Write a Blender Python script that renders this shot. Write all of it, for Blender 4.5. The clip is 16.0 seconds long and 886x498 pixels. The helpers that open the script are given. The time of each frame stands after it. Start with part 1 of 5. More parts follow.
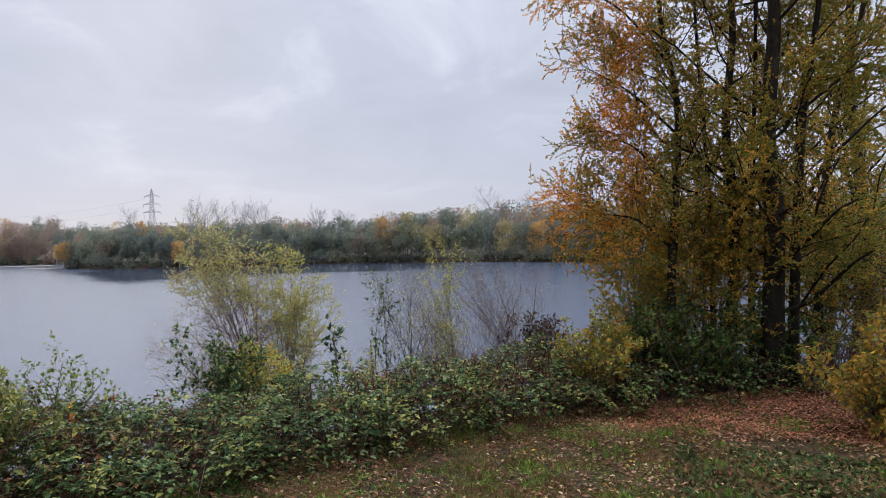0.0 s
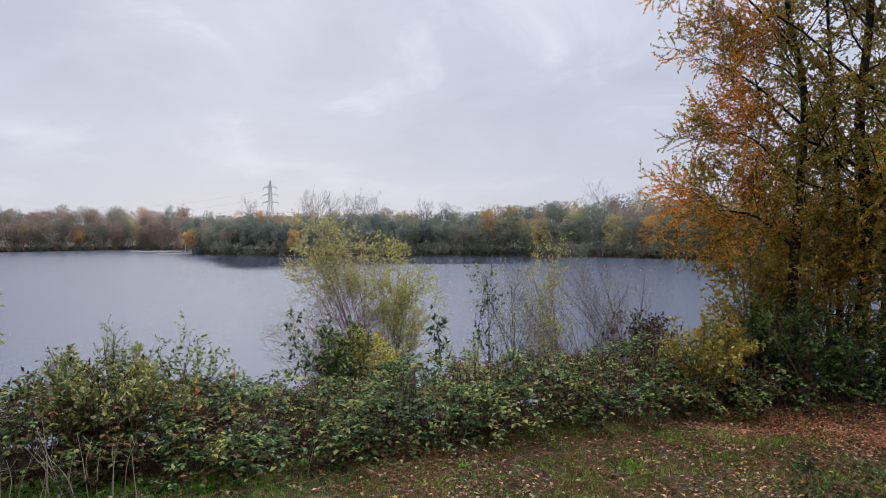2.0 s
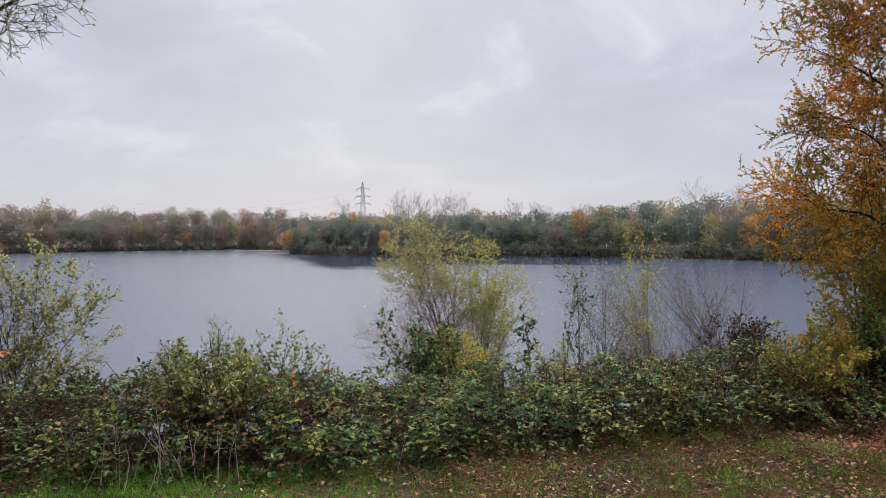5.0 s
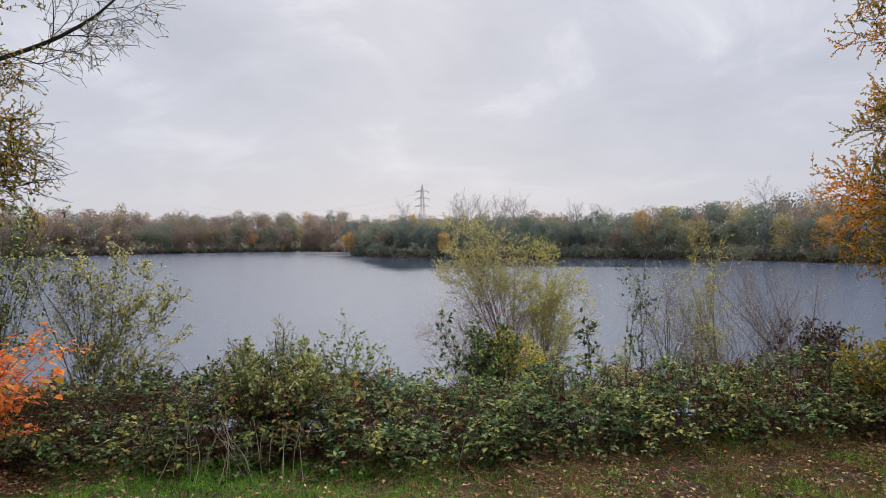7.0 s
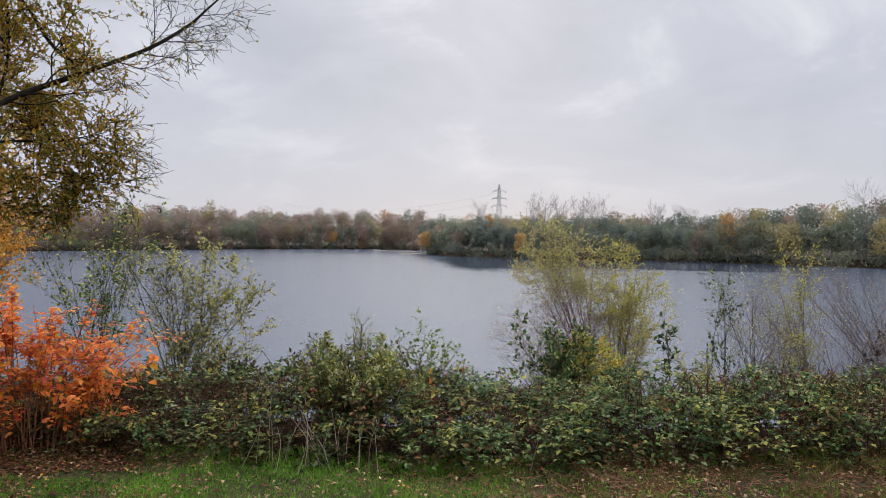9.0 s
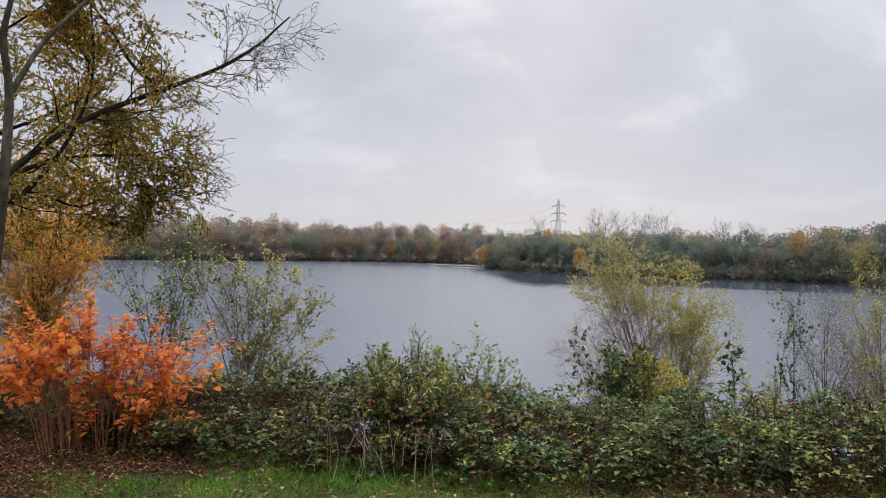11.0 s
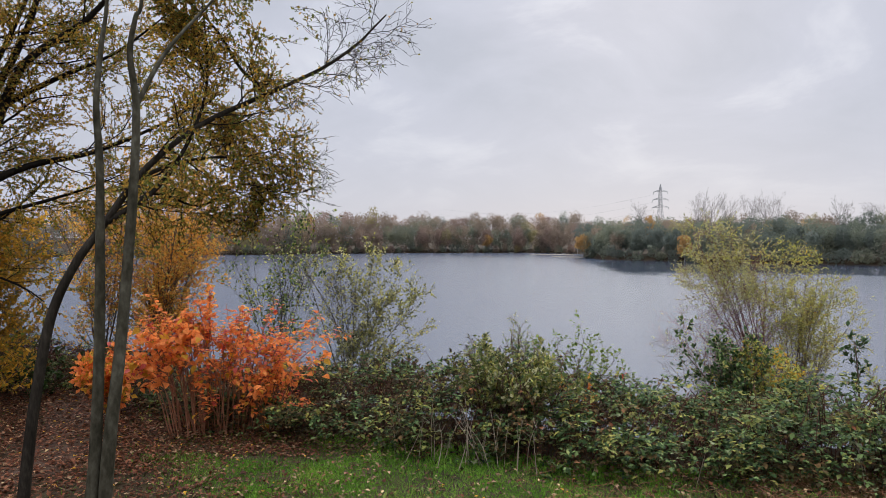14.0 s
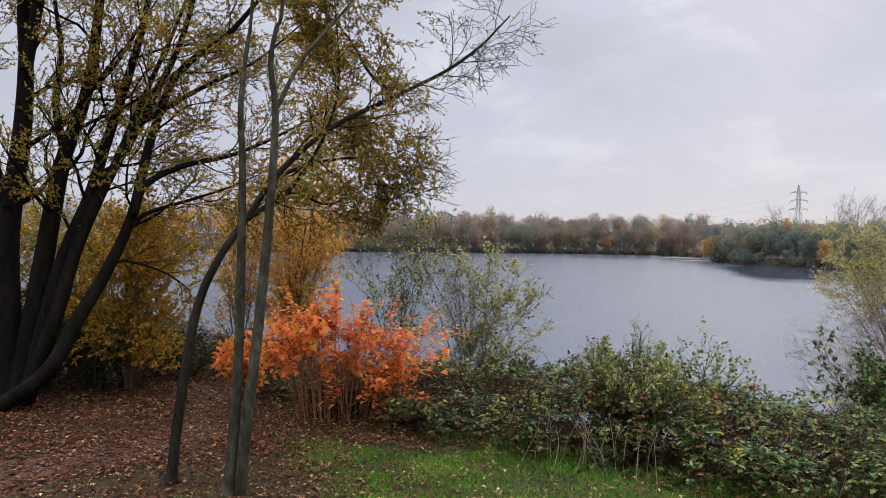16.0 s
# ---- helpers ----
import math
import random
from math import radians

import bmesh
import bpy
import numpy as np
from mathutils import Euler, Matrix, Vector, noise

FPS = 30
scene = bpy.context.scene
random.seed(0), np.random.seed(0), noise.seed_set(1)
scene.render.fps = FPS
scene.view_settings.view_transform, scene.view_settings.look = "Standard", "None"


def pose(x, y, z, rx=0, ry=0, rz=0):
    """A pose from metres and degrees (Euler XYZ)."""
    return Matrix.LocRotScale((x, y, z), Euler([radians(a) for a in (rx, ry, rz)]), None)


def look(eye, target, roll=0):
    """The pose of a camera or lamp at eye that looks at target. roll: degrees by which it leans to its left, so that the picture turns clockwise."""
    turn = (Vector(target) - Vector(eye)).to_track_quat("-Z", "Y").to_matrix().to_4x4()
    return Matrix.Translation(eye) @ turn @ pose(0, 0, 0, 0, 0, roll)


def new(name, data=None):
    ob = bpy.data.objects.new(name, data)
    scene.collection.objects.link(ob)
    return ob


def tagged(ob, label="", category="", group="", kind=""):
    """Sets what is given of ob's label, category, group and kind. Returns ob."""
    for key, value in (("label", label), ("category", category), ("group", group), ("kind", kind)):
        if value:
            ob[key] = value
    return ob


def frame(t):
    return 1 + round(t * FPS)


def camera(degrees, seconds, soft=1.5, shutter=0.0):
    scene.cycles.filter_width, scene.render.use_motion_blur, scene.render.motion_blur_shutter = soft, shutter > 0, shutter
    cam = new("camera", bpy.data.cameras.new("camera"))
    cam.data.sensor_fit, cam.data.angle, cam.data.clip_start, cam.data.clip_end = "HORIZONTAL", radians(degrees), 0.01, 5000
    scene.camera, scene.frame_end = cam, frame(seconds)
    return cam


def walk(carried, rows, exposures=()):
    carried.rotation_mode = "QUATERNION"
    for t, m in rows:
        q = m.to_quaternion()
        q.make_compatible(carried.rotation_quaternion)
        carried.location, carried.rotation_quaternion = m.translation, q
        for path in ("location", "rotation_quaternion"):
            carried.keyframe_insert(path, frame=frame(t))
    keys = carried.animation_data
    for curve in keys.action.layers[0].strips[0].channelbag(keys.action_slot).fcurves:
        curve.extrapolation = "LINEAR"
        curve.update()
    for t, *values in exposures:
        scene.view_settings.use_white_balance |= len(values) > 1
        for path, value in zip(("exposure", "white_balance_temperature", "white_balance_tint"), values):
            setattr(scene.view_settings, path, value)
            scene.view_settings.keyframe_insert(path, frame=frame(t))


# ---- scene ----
EYE = 1.6
WATER = -4.4
# seconds, yaw to the left, pitch up, roll: a slow pan, the viewer stepping back a little while turning
PATH = [
    (0.0, -0.02, -0.86, 1.32),
    (0.5, 2.55, -0.56, 0.96),
    (1.0, 5.46, -0.92, 0.37),
    (1.5, 7.25, -0.96, 0.62),
    (2.0, 8.85, -1.32, 0.29),
    (2.5, 9.75, -1.37, 0.46),
    (3.0, 11.82, -1.38, 0.50),
    (3.5, 13.28, -1.14, 0.66),
    (4.0, 14.67, -0.95, 0.83),
    (4.2, 15.26, -1.05, 0.56),
    (6.3, 18.07, -1.07, 0.53),
    (6.5, 18.86, -0.65, 0.30),
    (7.0, 21.33, -1.04, 0.39),
    (7.5, 23.18, -1.10, 0.16),
    (8.0, 24.71, -1.42, -0.67),
    (8.5, 26.69, -1.81, -0.52),
    (9.0, 27.73, -1.08, -0.48),
    (9.5, 28.87, -0.43, -0.13),
    (12.0, 34.95, 0.44, -1.21),
    (12.5, 36.25, 0.64, -0.27),
    (13.0, 37.95, -0.26, -0.21),
    (13.5, 37.07, -0.58, 0.10),
    (14.0, 40.73, -0.85, -0.08),
    (14.5, 45.60, -0.89, -0.24),
    (15.0, 49.54, -0.88, -0.55),
    (15.5, 50.93, -1.17, -0.63),
    (16.0, 50.55, -0.97, -0.99),
]
cam = camera(66.1, 16.0, soft=0.6)


def stand(yaw):
    """Where the viewer stands while facing that way."""
    turn = min(max(yaw, 0.0), 51.0) - 25.0
    return 0.0016 * turn, -0.0058 * turn


walk(cam, [(t, pose(*stand(yaw), EYE, 90 + pitch, roll, yaw)) for t, yaw, pitch, roll in PATH],
     exposures=[(0.0, 0.06, 6130, 11), (4.0, 0.06, 6350, 11), (8.5, 0.06, 6550, 10), (12.5, 0.06, 6500, 10), (16.0, 0.06, 6380, 11)])

# ---- light: an overcast autumn afternoon ----
world = bpy.data.worlds.new("overcast_sky")
scene.world = world
world.use_nodes = True
wn, wl = world.node_tree.nodes, world.node_tree.links
wn.clear()


def wnode(kind, **values):
    node = wn.new(kind)
    for key, value in values.items():
        node.inputs[key].default_value = value
    return node


out = wn.new("ShaderNodeOutputWorld")
back = wnode("ShaderNodeBackground", Strength=1.0)
sky = wn.new("ShaderNodeTexSky")
sky.sky_type, sky.sun_disc = "NISHITA", False
sky.sun_elevation, sky.sun_rotation = radians(24), radians(-24)
sky_dim = wnode("ShaderNodeVectorMath")
sky_dim.operation = "SCALE"
sky_dim.inputs["Scale"].default_value = 0.1
coord = wn.new("ShaderNodeTexCoord")
split = wn.new("ShaderNodeSeparateXYZ")
lift = wnode("ShaderNodeMath")
lift.operation, lift.inputs[1].default_value = "ADD", 0.16
absz = wn.new("ShaderNodeMath")
absz.operation = "ABSOLUTE"
flat = wn.new("ShaderNodeVectorMath")
flat.operation = "DIVIDE"
cloud = wnode("ShaderNodeTexNoise", Scale=0.8, Detail=7.0, Roughness=0.58, Distortion=0.4)
shift = wnode("ShaderNodeVectorMath")
shift.inputs[1].default_value = (0.35, 1.1, 0.0)
tone = wn.new("ShaderNodeValToRGB")
tone.color_ramp.elements[0].position, tone.color_ramp.elements[0].color = 0.3, (0.50, 0.525, 0.60, 1)
tone.color_ramp.elements[1].position, tone.color_ramp.elements[1].color = 0.78, (0.83, 0.84, 0.89, 1)
mid = tone.color_ramp.elements.new(0.52)
mid.color = (0.57, 0.59, 0.675, 1)
haze = wn.new("ShaderNodeMapRange")
haze.inputs["From Min"].default_value, haze.inputs["From Max"].default_value = 0.0, 0.22
low = wnode("ShaderNodeMix")
low.data_type = "RGBA"
low.inputs[6].default_value = (0.575, 0.582, 0.655, 1)
mixed = wnode("ShaderNodeMix", Factor=0.95)
mixed.data_type = "RGBA"
wl.new(coord.outputs["Generated"], split.inputs[0])
wl.new(split.outputs["Z"], absz.inputs[0])
wl.new(absz.outputs[0], lift.inputs[0])
wl.new(coord.outputs["Generated"], flat.inputs[0])
wl.new(lift.outputs[0], flat.inputs[1])
stretch = wn.new("ShaderNodeVectorMath")
stretch.operation = "MULTIPLY"
stretch.inputs[1].default_value = (2.6, 2.6, 6.0)
wl.new(coord.outputs["Generated"], stretch.inputs[0])
both = wn.new("ShaderNodeVectorMath")
wl.new(flat.outputs[0], both.inputs[0])
wl.new(stretch.outputs[0], both.inputs[1])
wl.new(both.outputs[0], shift.inputs[0])
wl.new(shift.outputs[0], cloud.inputs["Vector"])
wl.new(cloud.outputs["Fac"], tone.inputs["Fac"])
wl.new(absz.outputs[0], haze.inputs["Value"])
wl.new(haze.outputs[0], low.inputs[0])
wl.new(tone.outputs["Color"], low.inputs[7])
wl.new(sky.outputs[0], sky_dim.inputs[0])
wl.new(sky_dim.outputs[0], mixed.inputs[6])
wl.new(low.outputs[2], mixed.inputs[7])
# an overcast vault: brighter overhead than towards the horizon
vault = wn.new("ShaderNodeMapRange")
vault.interpolation_type = "SMOOTHSTEP"
vault.inputs["From Min"].default_value, vault.inputs["From Max"].default_value = 0.30, 0.95
vault.inputs["To Min"].default_value, vault.inputs["To Max"].default_value = 1.0, 6.0
wl.new(absz.outputs[0], vault.inputs["Value"])
wl.new(vault.outputs[0], back.inputs["Strength"])
wl.new(mixed.outputs[2], back.inputs["Color"])
wl.new(back.outputs[0], out.inputs["Surface"])

sun_data = bpy.data.lights.new("sun", "SUN")
sun_data.energy, sun_data.angle, sun_data.color = 0.8, radians(60), (1.0, 0.97, 0.92)
sun = new("sun", sun_data)
sun.matrix_world = look((math.sin(radians(-24)) * 40, math.cos(radians(-24)) * 40, 30), (0, 0, 0))

# ---- materials ----
def material(name):
    m = bpy.data.materials.new(name)
    m.use_nodes = True
    m.node_tree.nodes.clear()
    return m, m.node_tree.nodes, m.node_tree.links


def ramp(nodes, stops):
    r = nodes.new("ShaderNodeValToRGB")
    e = r.color_ramp.elements
    e[0].position, e[0].color = stops[0][0], (*stops[0][1], 1)
    e[1].position, e[1].color = stops[-1][0], (*stops[-1][1], 1)
    for place, colour in stops[1:-1]:
        e.new(place).color = (*colour, 1)
    return r


def leaf_material(name, stops, through_light=0.3, rough=0.5, patch=0.6, gloss=0.25, drift_scale=1.3):
    """Leaves whose colour differs from leaf to leaf and drifts over the plant, letting some light through."""
    m, n, l = material(name)
    geo, tc = n.new("ShaderNodeNewGeometry"), n.new("ShaderNodeTexCoord")
    drift, fleck = n.new("ShaderNodeTexNoise"), n.new("ShaderNodeTexNoise")
    drift.inputs["Scale"].default_value, drift.inputs["Detail"].default_value = drift_scale, 2.0
    fleck.inputs["Scale"].default_value, fleck.inputs["Detail"].default_value = 60.0, 3.0
    l.new(tc.outputs["Object"], drift.inputs["Vector"])
    l.new(tc.outputs["Object"], fleck.inputs["Vector"])
    blend = n.new("ShaderNodeMix")
    blend.inputs[0].default_value = patch
    l.new(geo.outputs["Random Per Island"], blend.inputs[2])
    wide = n.new("ShaderNodeMapRange")
    wide.inputs["From Min"].default_value, wide.inputs["From Max"].default_value = 0.3, 0.7
    l.new(drift.outputs["Fac"], wide.inputs["Value"])
    l.new(wide.outputs[0], blend.inputs[3])
    r = ramp(n, stops)
    l.new(blend.outputs[0], r.inputs["Fac"])
    spot = n.new("ShaderNodeMix")
    spot.data_type, spot.blend_type = "RGBA", "MULTIPLY"
    spot.inputs[0].default_value = 0.5
    fr = ramp(n, [(0.35, (0.55, 0.5, 0.42)), (0.6, (1.1, 1.1, 1.1))])
    l.new(fleck.outputs["Fac"], fr.inputs["Fac"])
    l.new(r.outputs["Color"], spot.inputs[6])
    l.new(fr.outputs["Color"], spot.inputs[7])
    p = n.new("ShaderNodeBsdfPrincipled")
    p.inputs["Roughness"].default_value, p.inputs["Specular IOR Level"].default_value = rough, gloss
    l.new(spot.outputs[2], p.inputs["Base Color"])
    tr = n.new("ShaderNodeBsdfTranslucent")
    l.new(spot.outputs[2], tr.inputs["Color"])
    mix, o = n.new("ShaderNodeMixShader"), n.new("ShaderNodeOutputMaterial")
    mix.inputs[0].default_value = through_light
    l.new(p.outputs[0], mix.inputs[1])
    l.new(tr.outputs[0], mix.inputs[2])
    l.new(mix.outputs[0], o.inputs["Surface"])
    return m


def rough_material(name, stops, scale=8.0, bump=0.4, rough=0.85, stretch=(1, 1, 1), fine=6.0, dist=0.02):
    """Bark, soil, stone: two scales of noise in colour and relief."""
    m, n, l = material(name)
    tc, mp = n.new("ShaderNodeTexCoord"), n.new("ShaderNodeMapping")
    mp.inputs["Scale"].default_value = stretch
    l.new(tc.outputs["Object"], mp.inputs["Vector"])
    a, b = n.new("ShaderNodeTexNoise"), n.new("ShaderNodeTexNoise")
    a.inputs["Scale"].default_value, a.inputs["Detail"].default_value = scale, 6.0
    b.inputs["Scale"].default_value, b.inputs["Detail"].default_value = scale * fine, 4.0
    for t in (a, b):
        l.new(mp.outputs[0], t.inputs["Vector"])
    mix = n.new("ShaderNodeMix")
    mix.inputs[0].default_value = 0.45
    l.new(a.outputs["Fac"], mix.inputs[2])
    l.new(b.outputs["Fac"], mix.inputs[3])
    r = ramp(n, stops)
    l.new(mix.outputs[0], r.inputs["Fac"])
    p, o, bp = n.new("ShaderNodeBsdfPrincipled"), n.new("ShaderNodeOutputMaterial"), n.new("ShaderNodeBump")
    p.inputs["Roughness"].default_value = rough
    p.inputs["Specular IOR Level"].default_value = 0.04
    bp.inputs["Strength"].default_value, bp.inputs["Distance"].default_value = bump, dist
    l.new(mix.outputs[0], bp.inputs["Height"])
    l.new(r.outputs["Color"], p.inputs["Base Color"])
    l.new(bp.outputs[0], p.inputs["Normal"])
    l.new(p.outputs[0], o.inputs["Surface"])
    return m


def water_material():
    """Lake water: dark body, small wind ripples, and calmer lanes in the lee of the far woods."""
    m, n, l = material("lake_water")
    tc = n.new("ShaderNodeTexCoord")
    mp = n.new("ShaderNodeMapping")
    mp.inputs["Scale"].default_value = (1.0, 1.9, 1.0)
    mp.inputs["Rotation"].default_value = (0, 0, radians(25))
    l.new(tc.outputs["Object"], mp.inputs["Vector"])
    small, big, lane = n.new("ShaderNodeTexNoise"), n.new("ShaderNodeTexNoise"), n.new("ShaderNodeTexNoise")
    small.inputs["Scale"].default_value, small.inputs["Detail"].default_value = 7.0, 3.0
    big.inputs["Scale"].default_value, big.inputs["Detail"].default_value = 1.6, 2.0
    lane.inputs["Scale"].default_value, lane.inputs["Detail"].default_value = 0.02, 3.0
    for t in (small, big):
        l.new(mp.outputs[0], t.inputs["Vector"])
    mp2 = n.new("ShaderNodeMapping")
    mp2.inputs["Scale"].default_value = (0.5, 2.2, 1.0)
    l.new(tc.outputs["Object"], mp2.inputs["Vector"])
    l.new(mp2.outputs[0], lane.inputs["Vector"])
    add = n.new("ShaderNodeMath")
    add.operation = "ADD"
    l.new(small.outputs["Fac"], add.inputs[0])
    l.new(big.outputs["Fac"], add.inputs[1])
    length = n.new("ShaderNodeVectorMath")
    length.operation = "LENGTH"
    l.new(tc.outputs["Object"], length.inputs[0])
    lee = n.new("ShaderNodeMapRange")
    lee.inputs["From Min"].default_value, lee.inputs["From Max"].default_value = 105, 150
    lee.inputs["To Min"].default_value, lee.inputs["To Max"].default_value = 0.0, 0.55
    l.new(length.outputs["Value"], lee.inputs["Value"])
    # the lee lies under the headland, to the right of the open far water
    xyz, slope, open_side = n.new("ShaderNodeSeparateXYZ"), n.new("ShaderNodeMath"), n.new("ShaderNodeMapRange")
    slope.operation = "DIVIDE"
    l.new(tc.outputs["Object"], xyz.inputs[0])
    l.new(xyz.outputs["X"], slope.inputs[0])
    l.new(xyz.outputs["Y"], slope.inputs[1])
    open_side.inputs["From Min"].default_value, open_side.inputs["From Max"].default_value = -0.56, -0.47
    l.new(slope.outputs[0], open_side.inputs["Value"])
    ruffled = n.new("ShaderNodeMapRange")
    ruffled.inputs["From Min"].default_value, ruffled.inputs["From Max"].default_value = -0.08, 0.03
    ruffled.inputs["To Min"].default_value, ruffled.inputs["To Max"].default_value = 1.0, 0.25
    l.new(slope.outputs[0], ruffled.inputs["Value"])
    sheltered, under = n.new("ShaderNodeMath"), n.new("ShaderNodeMath")
    sheltered.operation = under.operation = "MULTIPLY"
    l.new(open_side.outputs[0], sheltered.inputs[0])
    l.new(ruffled.outputs[0], sheltered.inputs[1])
    l.new(lee.outputs[0], under.inputs[0])
    l.new(sheltered.outputs[0], under.inputs[1])
    level = n.new("ShaderNodeMath")
    level.operation = "ADD"
    l.new(lane.outputs["Fac"], level.inputs[0])
    l.new(under.outputs[0], level.inputs[1])
    calm, sheen = n.new("ShaderNodeMapRange"), n.new("ShaderNodeMapRange")
    for node, lo, hi in ((calm, 0.2, 0.06), (sheen, 0.22, 0.07)):
        node.inputs["From Min"].default_value, node.inputs["From Max"].default_value = 0.62, 0.80
        node.inputs["To Min"].default_value, node.inputs["To Max"].default_value = lo, hi
        l.new(level.outputs[0], node.inputs["Value"])
    bp = n.new("ShaderNodeBump")
    bp.inputs["Distance"].default_value = 0.05
    l.new(calm.outputs[0], bp.inputs["Strength"])
    l.new(add.outputs[0], bp.inputs["Height"])
    p, o = n.new("ShaderNodeBsdfPrincipled"), n.new("ShaderNodeOutputMaterial")
    p.inputs["Base Color"].default_value = (0.029, 0.040, 0.064, 1)
    p.inputs["Specular IOR Level"].default_value = 0.2
    p.inputs["IOR"].default_value = 1.33
    l.new(sheen.outputs[0], p.inputs["Roughness"])
    l.new(bp.outputs[0], p.inputs["Normal"])
    l.new(p.outputs[0], o.inputs["Surface"])
    return m


def ground_material():
    """Short turf over brown soil, greener in some patches than in others."""
    m, n, l = material("turf_and_soil")
    tc = n.new("ShaderNodeTexCoord")
    a, b, c = n.new("ShaderNodeTexNoise"), n.new("ShaderNodeTexNoise"), n.new("ShaderNodeTexNoise")
    for t, s, d in ((a, 0.9, 4.0), (b, 14.0, 5.0), (c, 110.0, 3.0)):
        t.inputs["Scale"].default_value, t.inputs["Detail"].default_value = s, d
        l.new(tc.outputs["Object"], t.inputs["Vector"])
    m1, m2 = n.new("ShaderNodeMix"), n.new("ShaderNodeMix")
    m1.inputs[0].default_value, m2.inputs[0].default_value = 0.5, 0.3
    l.new(a.outputs["Fac"], m1.inputs[2])
    l.new(b.outputs["Fac"], m1.inputs[3])
    l.new(m1.outputs[0], m2.inputs[2])
    l.new(c.outputs["Fac"], m2.inputs[3])
    r = ramp(n, [(0.32, (0.014, 0.010, 0.006)), (0.46, (0.032, 0.020, 0.011)), (0.56, (0.040, 0.028, 0.012)), (0.68, (0.030, 0.036, 0.010))])
    l.new(m2.outputs[0], r.inputs["Fac"])
    p, o, bp = n.new("ShaderNodeBsdfPrincipled"), n.new("ShaderNodeOutputMaterial"), n.new("ShaderNodeBump")
    p.inputs["Roughness"].default_value, p.inputs["Specular IOR Level"].default_value = 0.95, 0.15
    bp.inputs["Strength"].default_value, bp.inputs["Distance"].default_value = 0.7, 0.03
    l.new(m2.outputs[0], bp.inputs["Height"])
    l.new(bp.outputs[0], p.inputs["Normal"])
    l.new(r.outputs["Color"], p.inputs["Base Color"])
    l.new(p.outputs[0], o.inputs["Surface"])
    return m


GROUND, LAKE = ground_material(), water_material()
PATH_SOIL = rough_material("trodden_path", [(0.3, (0.030, 0.019, 0.012)), (0.5, (0.060, 0.038, 0.026)), (0.7, (0.100, 0.066, 0.046))], 7, 0.6, fine=9)
SAND = rough_material("shore_sand", [(0.3, (0.12, 0.10, 0.075)), (0.7, (0.24, 0.205, 0.16))], 2, 0.3)
# bark taken down to near black: the backlit look is in its colour
BARK_BACKLIT = rough_material("backlit_dark_bark", [(0.3, (0.004, 0.004, 0.004)), (0.5, (0.010, 0.008, 0.006)), (0.72, (0.022, 0.018, 0.015))], 9, 0.9, stretch=(1, 1, 0.25))
BARK_GREY = rough_material("grey_green_bark", [(0.3, (0.014, 0.013, 0.008)), (0.45, (0.038, 0.034, 0.022)), (0.56, (0.066, 0.060, 0.041)), (0.7, (0.125, 0.118, 0.088))], 5, 0.7, stretch=(1, 1, 0.5), fine=5)
BARK_BROWN = rough_material("brown_bark", [(0.3, (0.008, 0.007, 0.005)), (0.5, (0.022, 0.018, 0.013)), (0.72, (0.046, 0.039, 0.029))], 9, 0.8, stretch=(1, 1, 0.3))
TWIG = rough_material("brown_twigs", [(0.3, (0.061, 0.043, 0.031)), (0.6, (0.149, 0.105, 0.079))], 20, 0.3)
TWIG_RED = rough_material("purple_brown_twigs", [(0.3, (0.086, 0.037, 0.032)), (0.6, (0.213, 0.098, 0.086))], 20, 0.3)
TWIG_BROWN = rough_material("grey_brown_twigs", [(0.3, (0.030, 0.022, 0.017)), (0.6, (0.075, 0.056, 0.044))], 20, 0.3)
TWIG_MIX = rough_material("tan_brown_twigs", [(0.3, (0.055, 0.034, 0.027)), (0.6, (0.150, 0.098, 0.080))], 20, 0.3)
CANE = rough_material("bramble_canes", [(0.3, (0.027, 0.011, 0.008)), (0.6, (0.070, 0.029, 0.022))], 20, 0.3)
KNOT_STEM = rough_material("red_brown_stems", [(0.3, (0.13, 0.05, 0.028)), (0.6, (0.30, 0.14, 0.08))], 18, 0.3)
DRY_STEM = rough_material("dry_straw_stems", [(0.3, (0.15, 0.115, 0.08)), (0.6, (0.31, 0.25, 0.185))], 18, 0.3)
STEEL = rough_material("galvanised_steel", [(0.3, (0.22, 0.23, 0.24)), (0.7, (0.34, 0.35, 0.36))], 0.5, 0.1, rough=0.6)

# wide dark-to-pale spread: dark gaps and sky highlights are put into leaf colour
BRAMBLE = leaf_material("bramble_leaf", [(0.0, (0.009, 0.018, 0.007)), (0.35, (0.030, 0.056, 0.017)), (0.65, (0.070, 0.115, 0.034)), (0.88, (0.159, 0.212, 0.071)), (1.0, (0.305, 0.310, 0.098))], 0.22, 0.6, 0.2, 0.08)
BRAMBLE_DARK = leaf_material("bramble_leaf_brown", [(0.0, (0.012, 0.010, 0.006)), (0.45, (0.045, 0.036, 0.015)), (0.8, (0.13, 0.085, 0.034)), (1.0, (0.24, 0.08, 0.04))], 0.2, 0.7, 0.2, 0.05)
# yellow-green leaves, lightened to serve as painted highlights too
BRAMBLE_PALE = leaf_material("bramble_leaf_pale", [(0.0, (0.062, 0.088, 0.024)), (0.5, (0.180, 0.195, 0.052)), (1.0, (0.400, 0.345, 0.085))], 0.32, 0.6, 0.2, 0.07)
LEAF_WHITE = leaf_material("pale_leaf_underside", [(0.0, (0.10, 0.12, 0.05)), (1.0, (0.22, 0.24, 0.11))], 0.2, 0.6, 0.3)
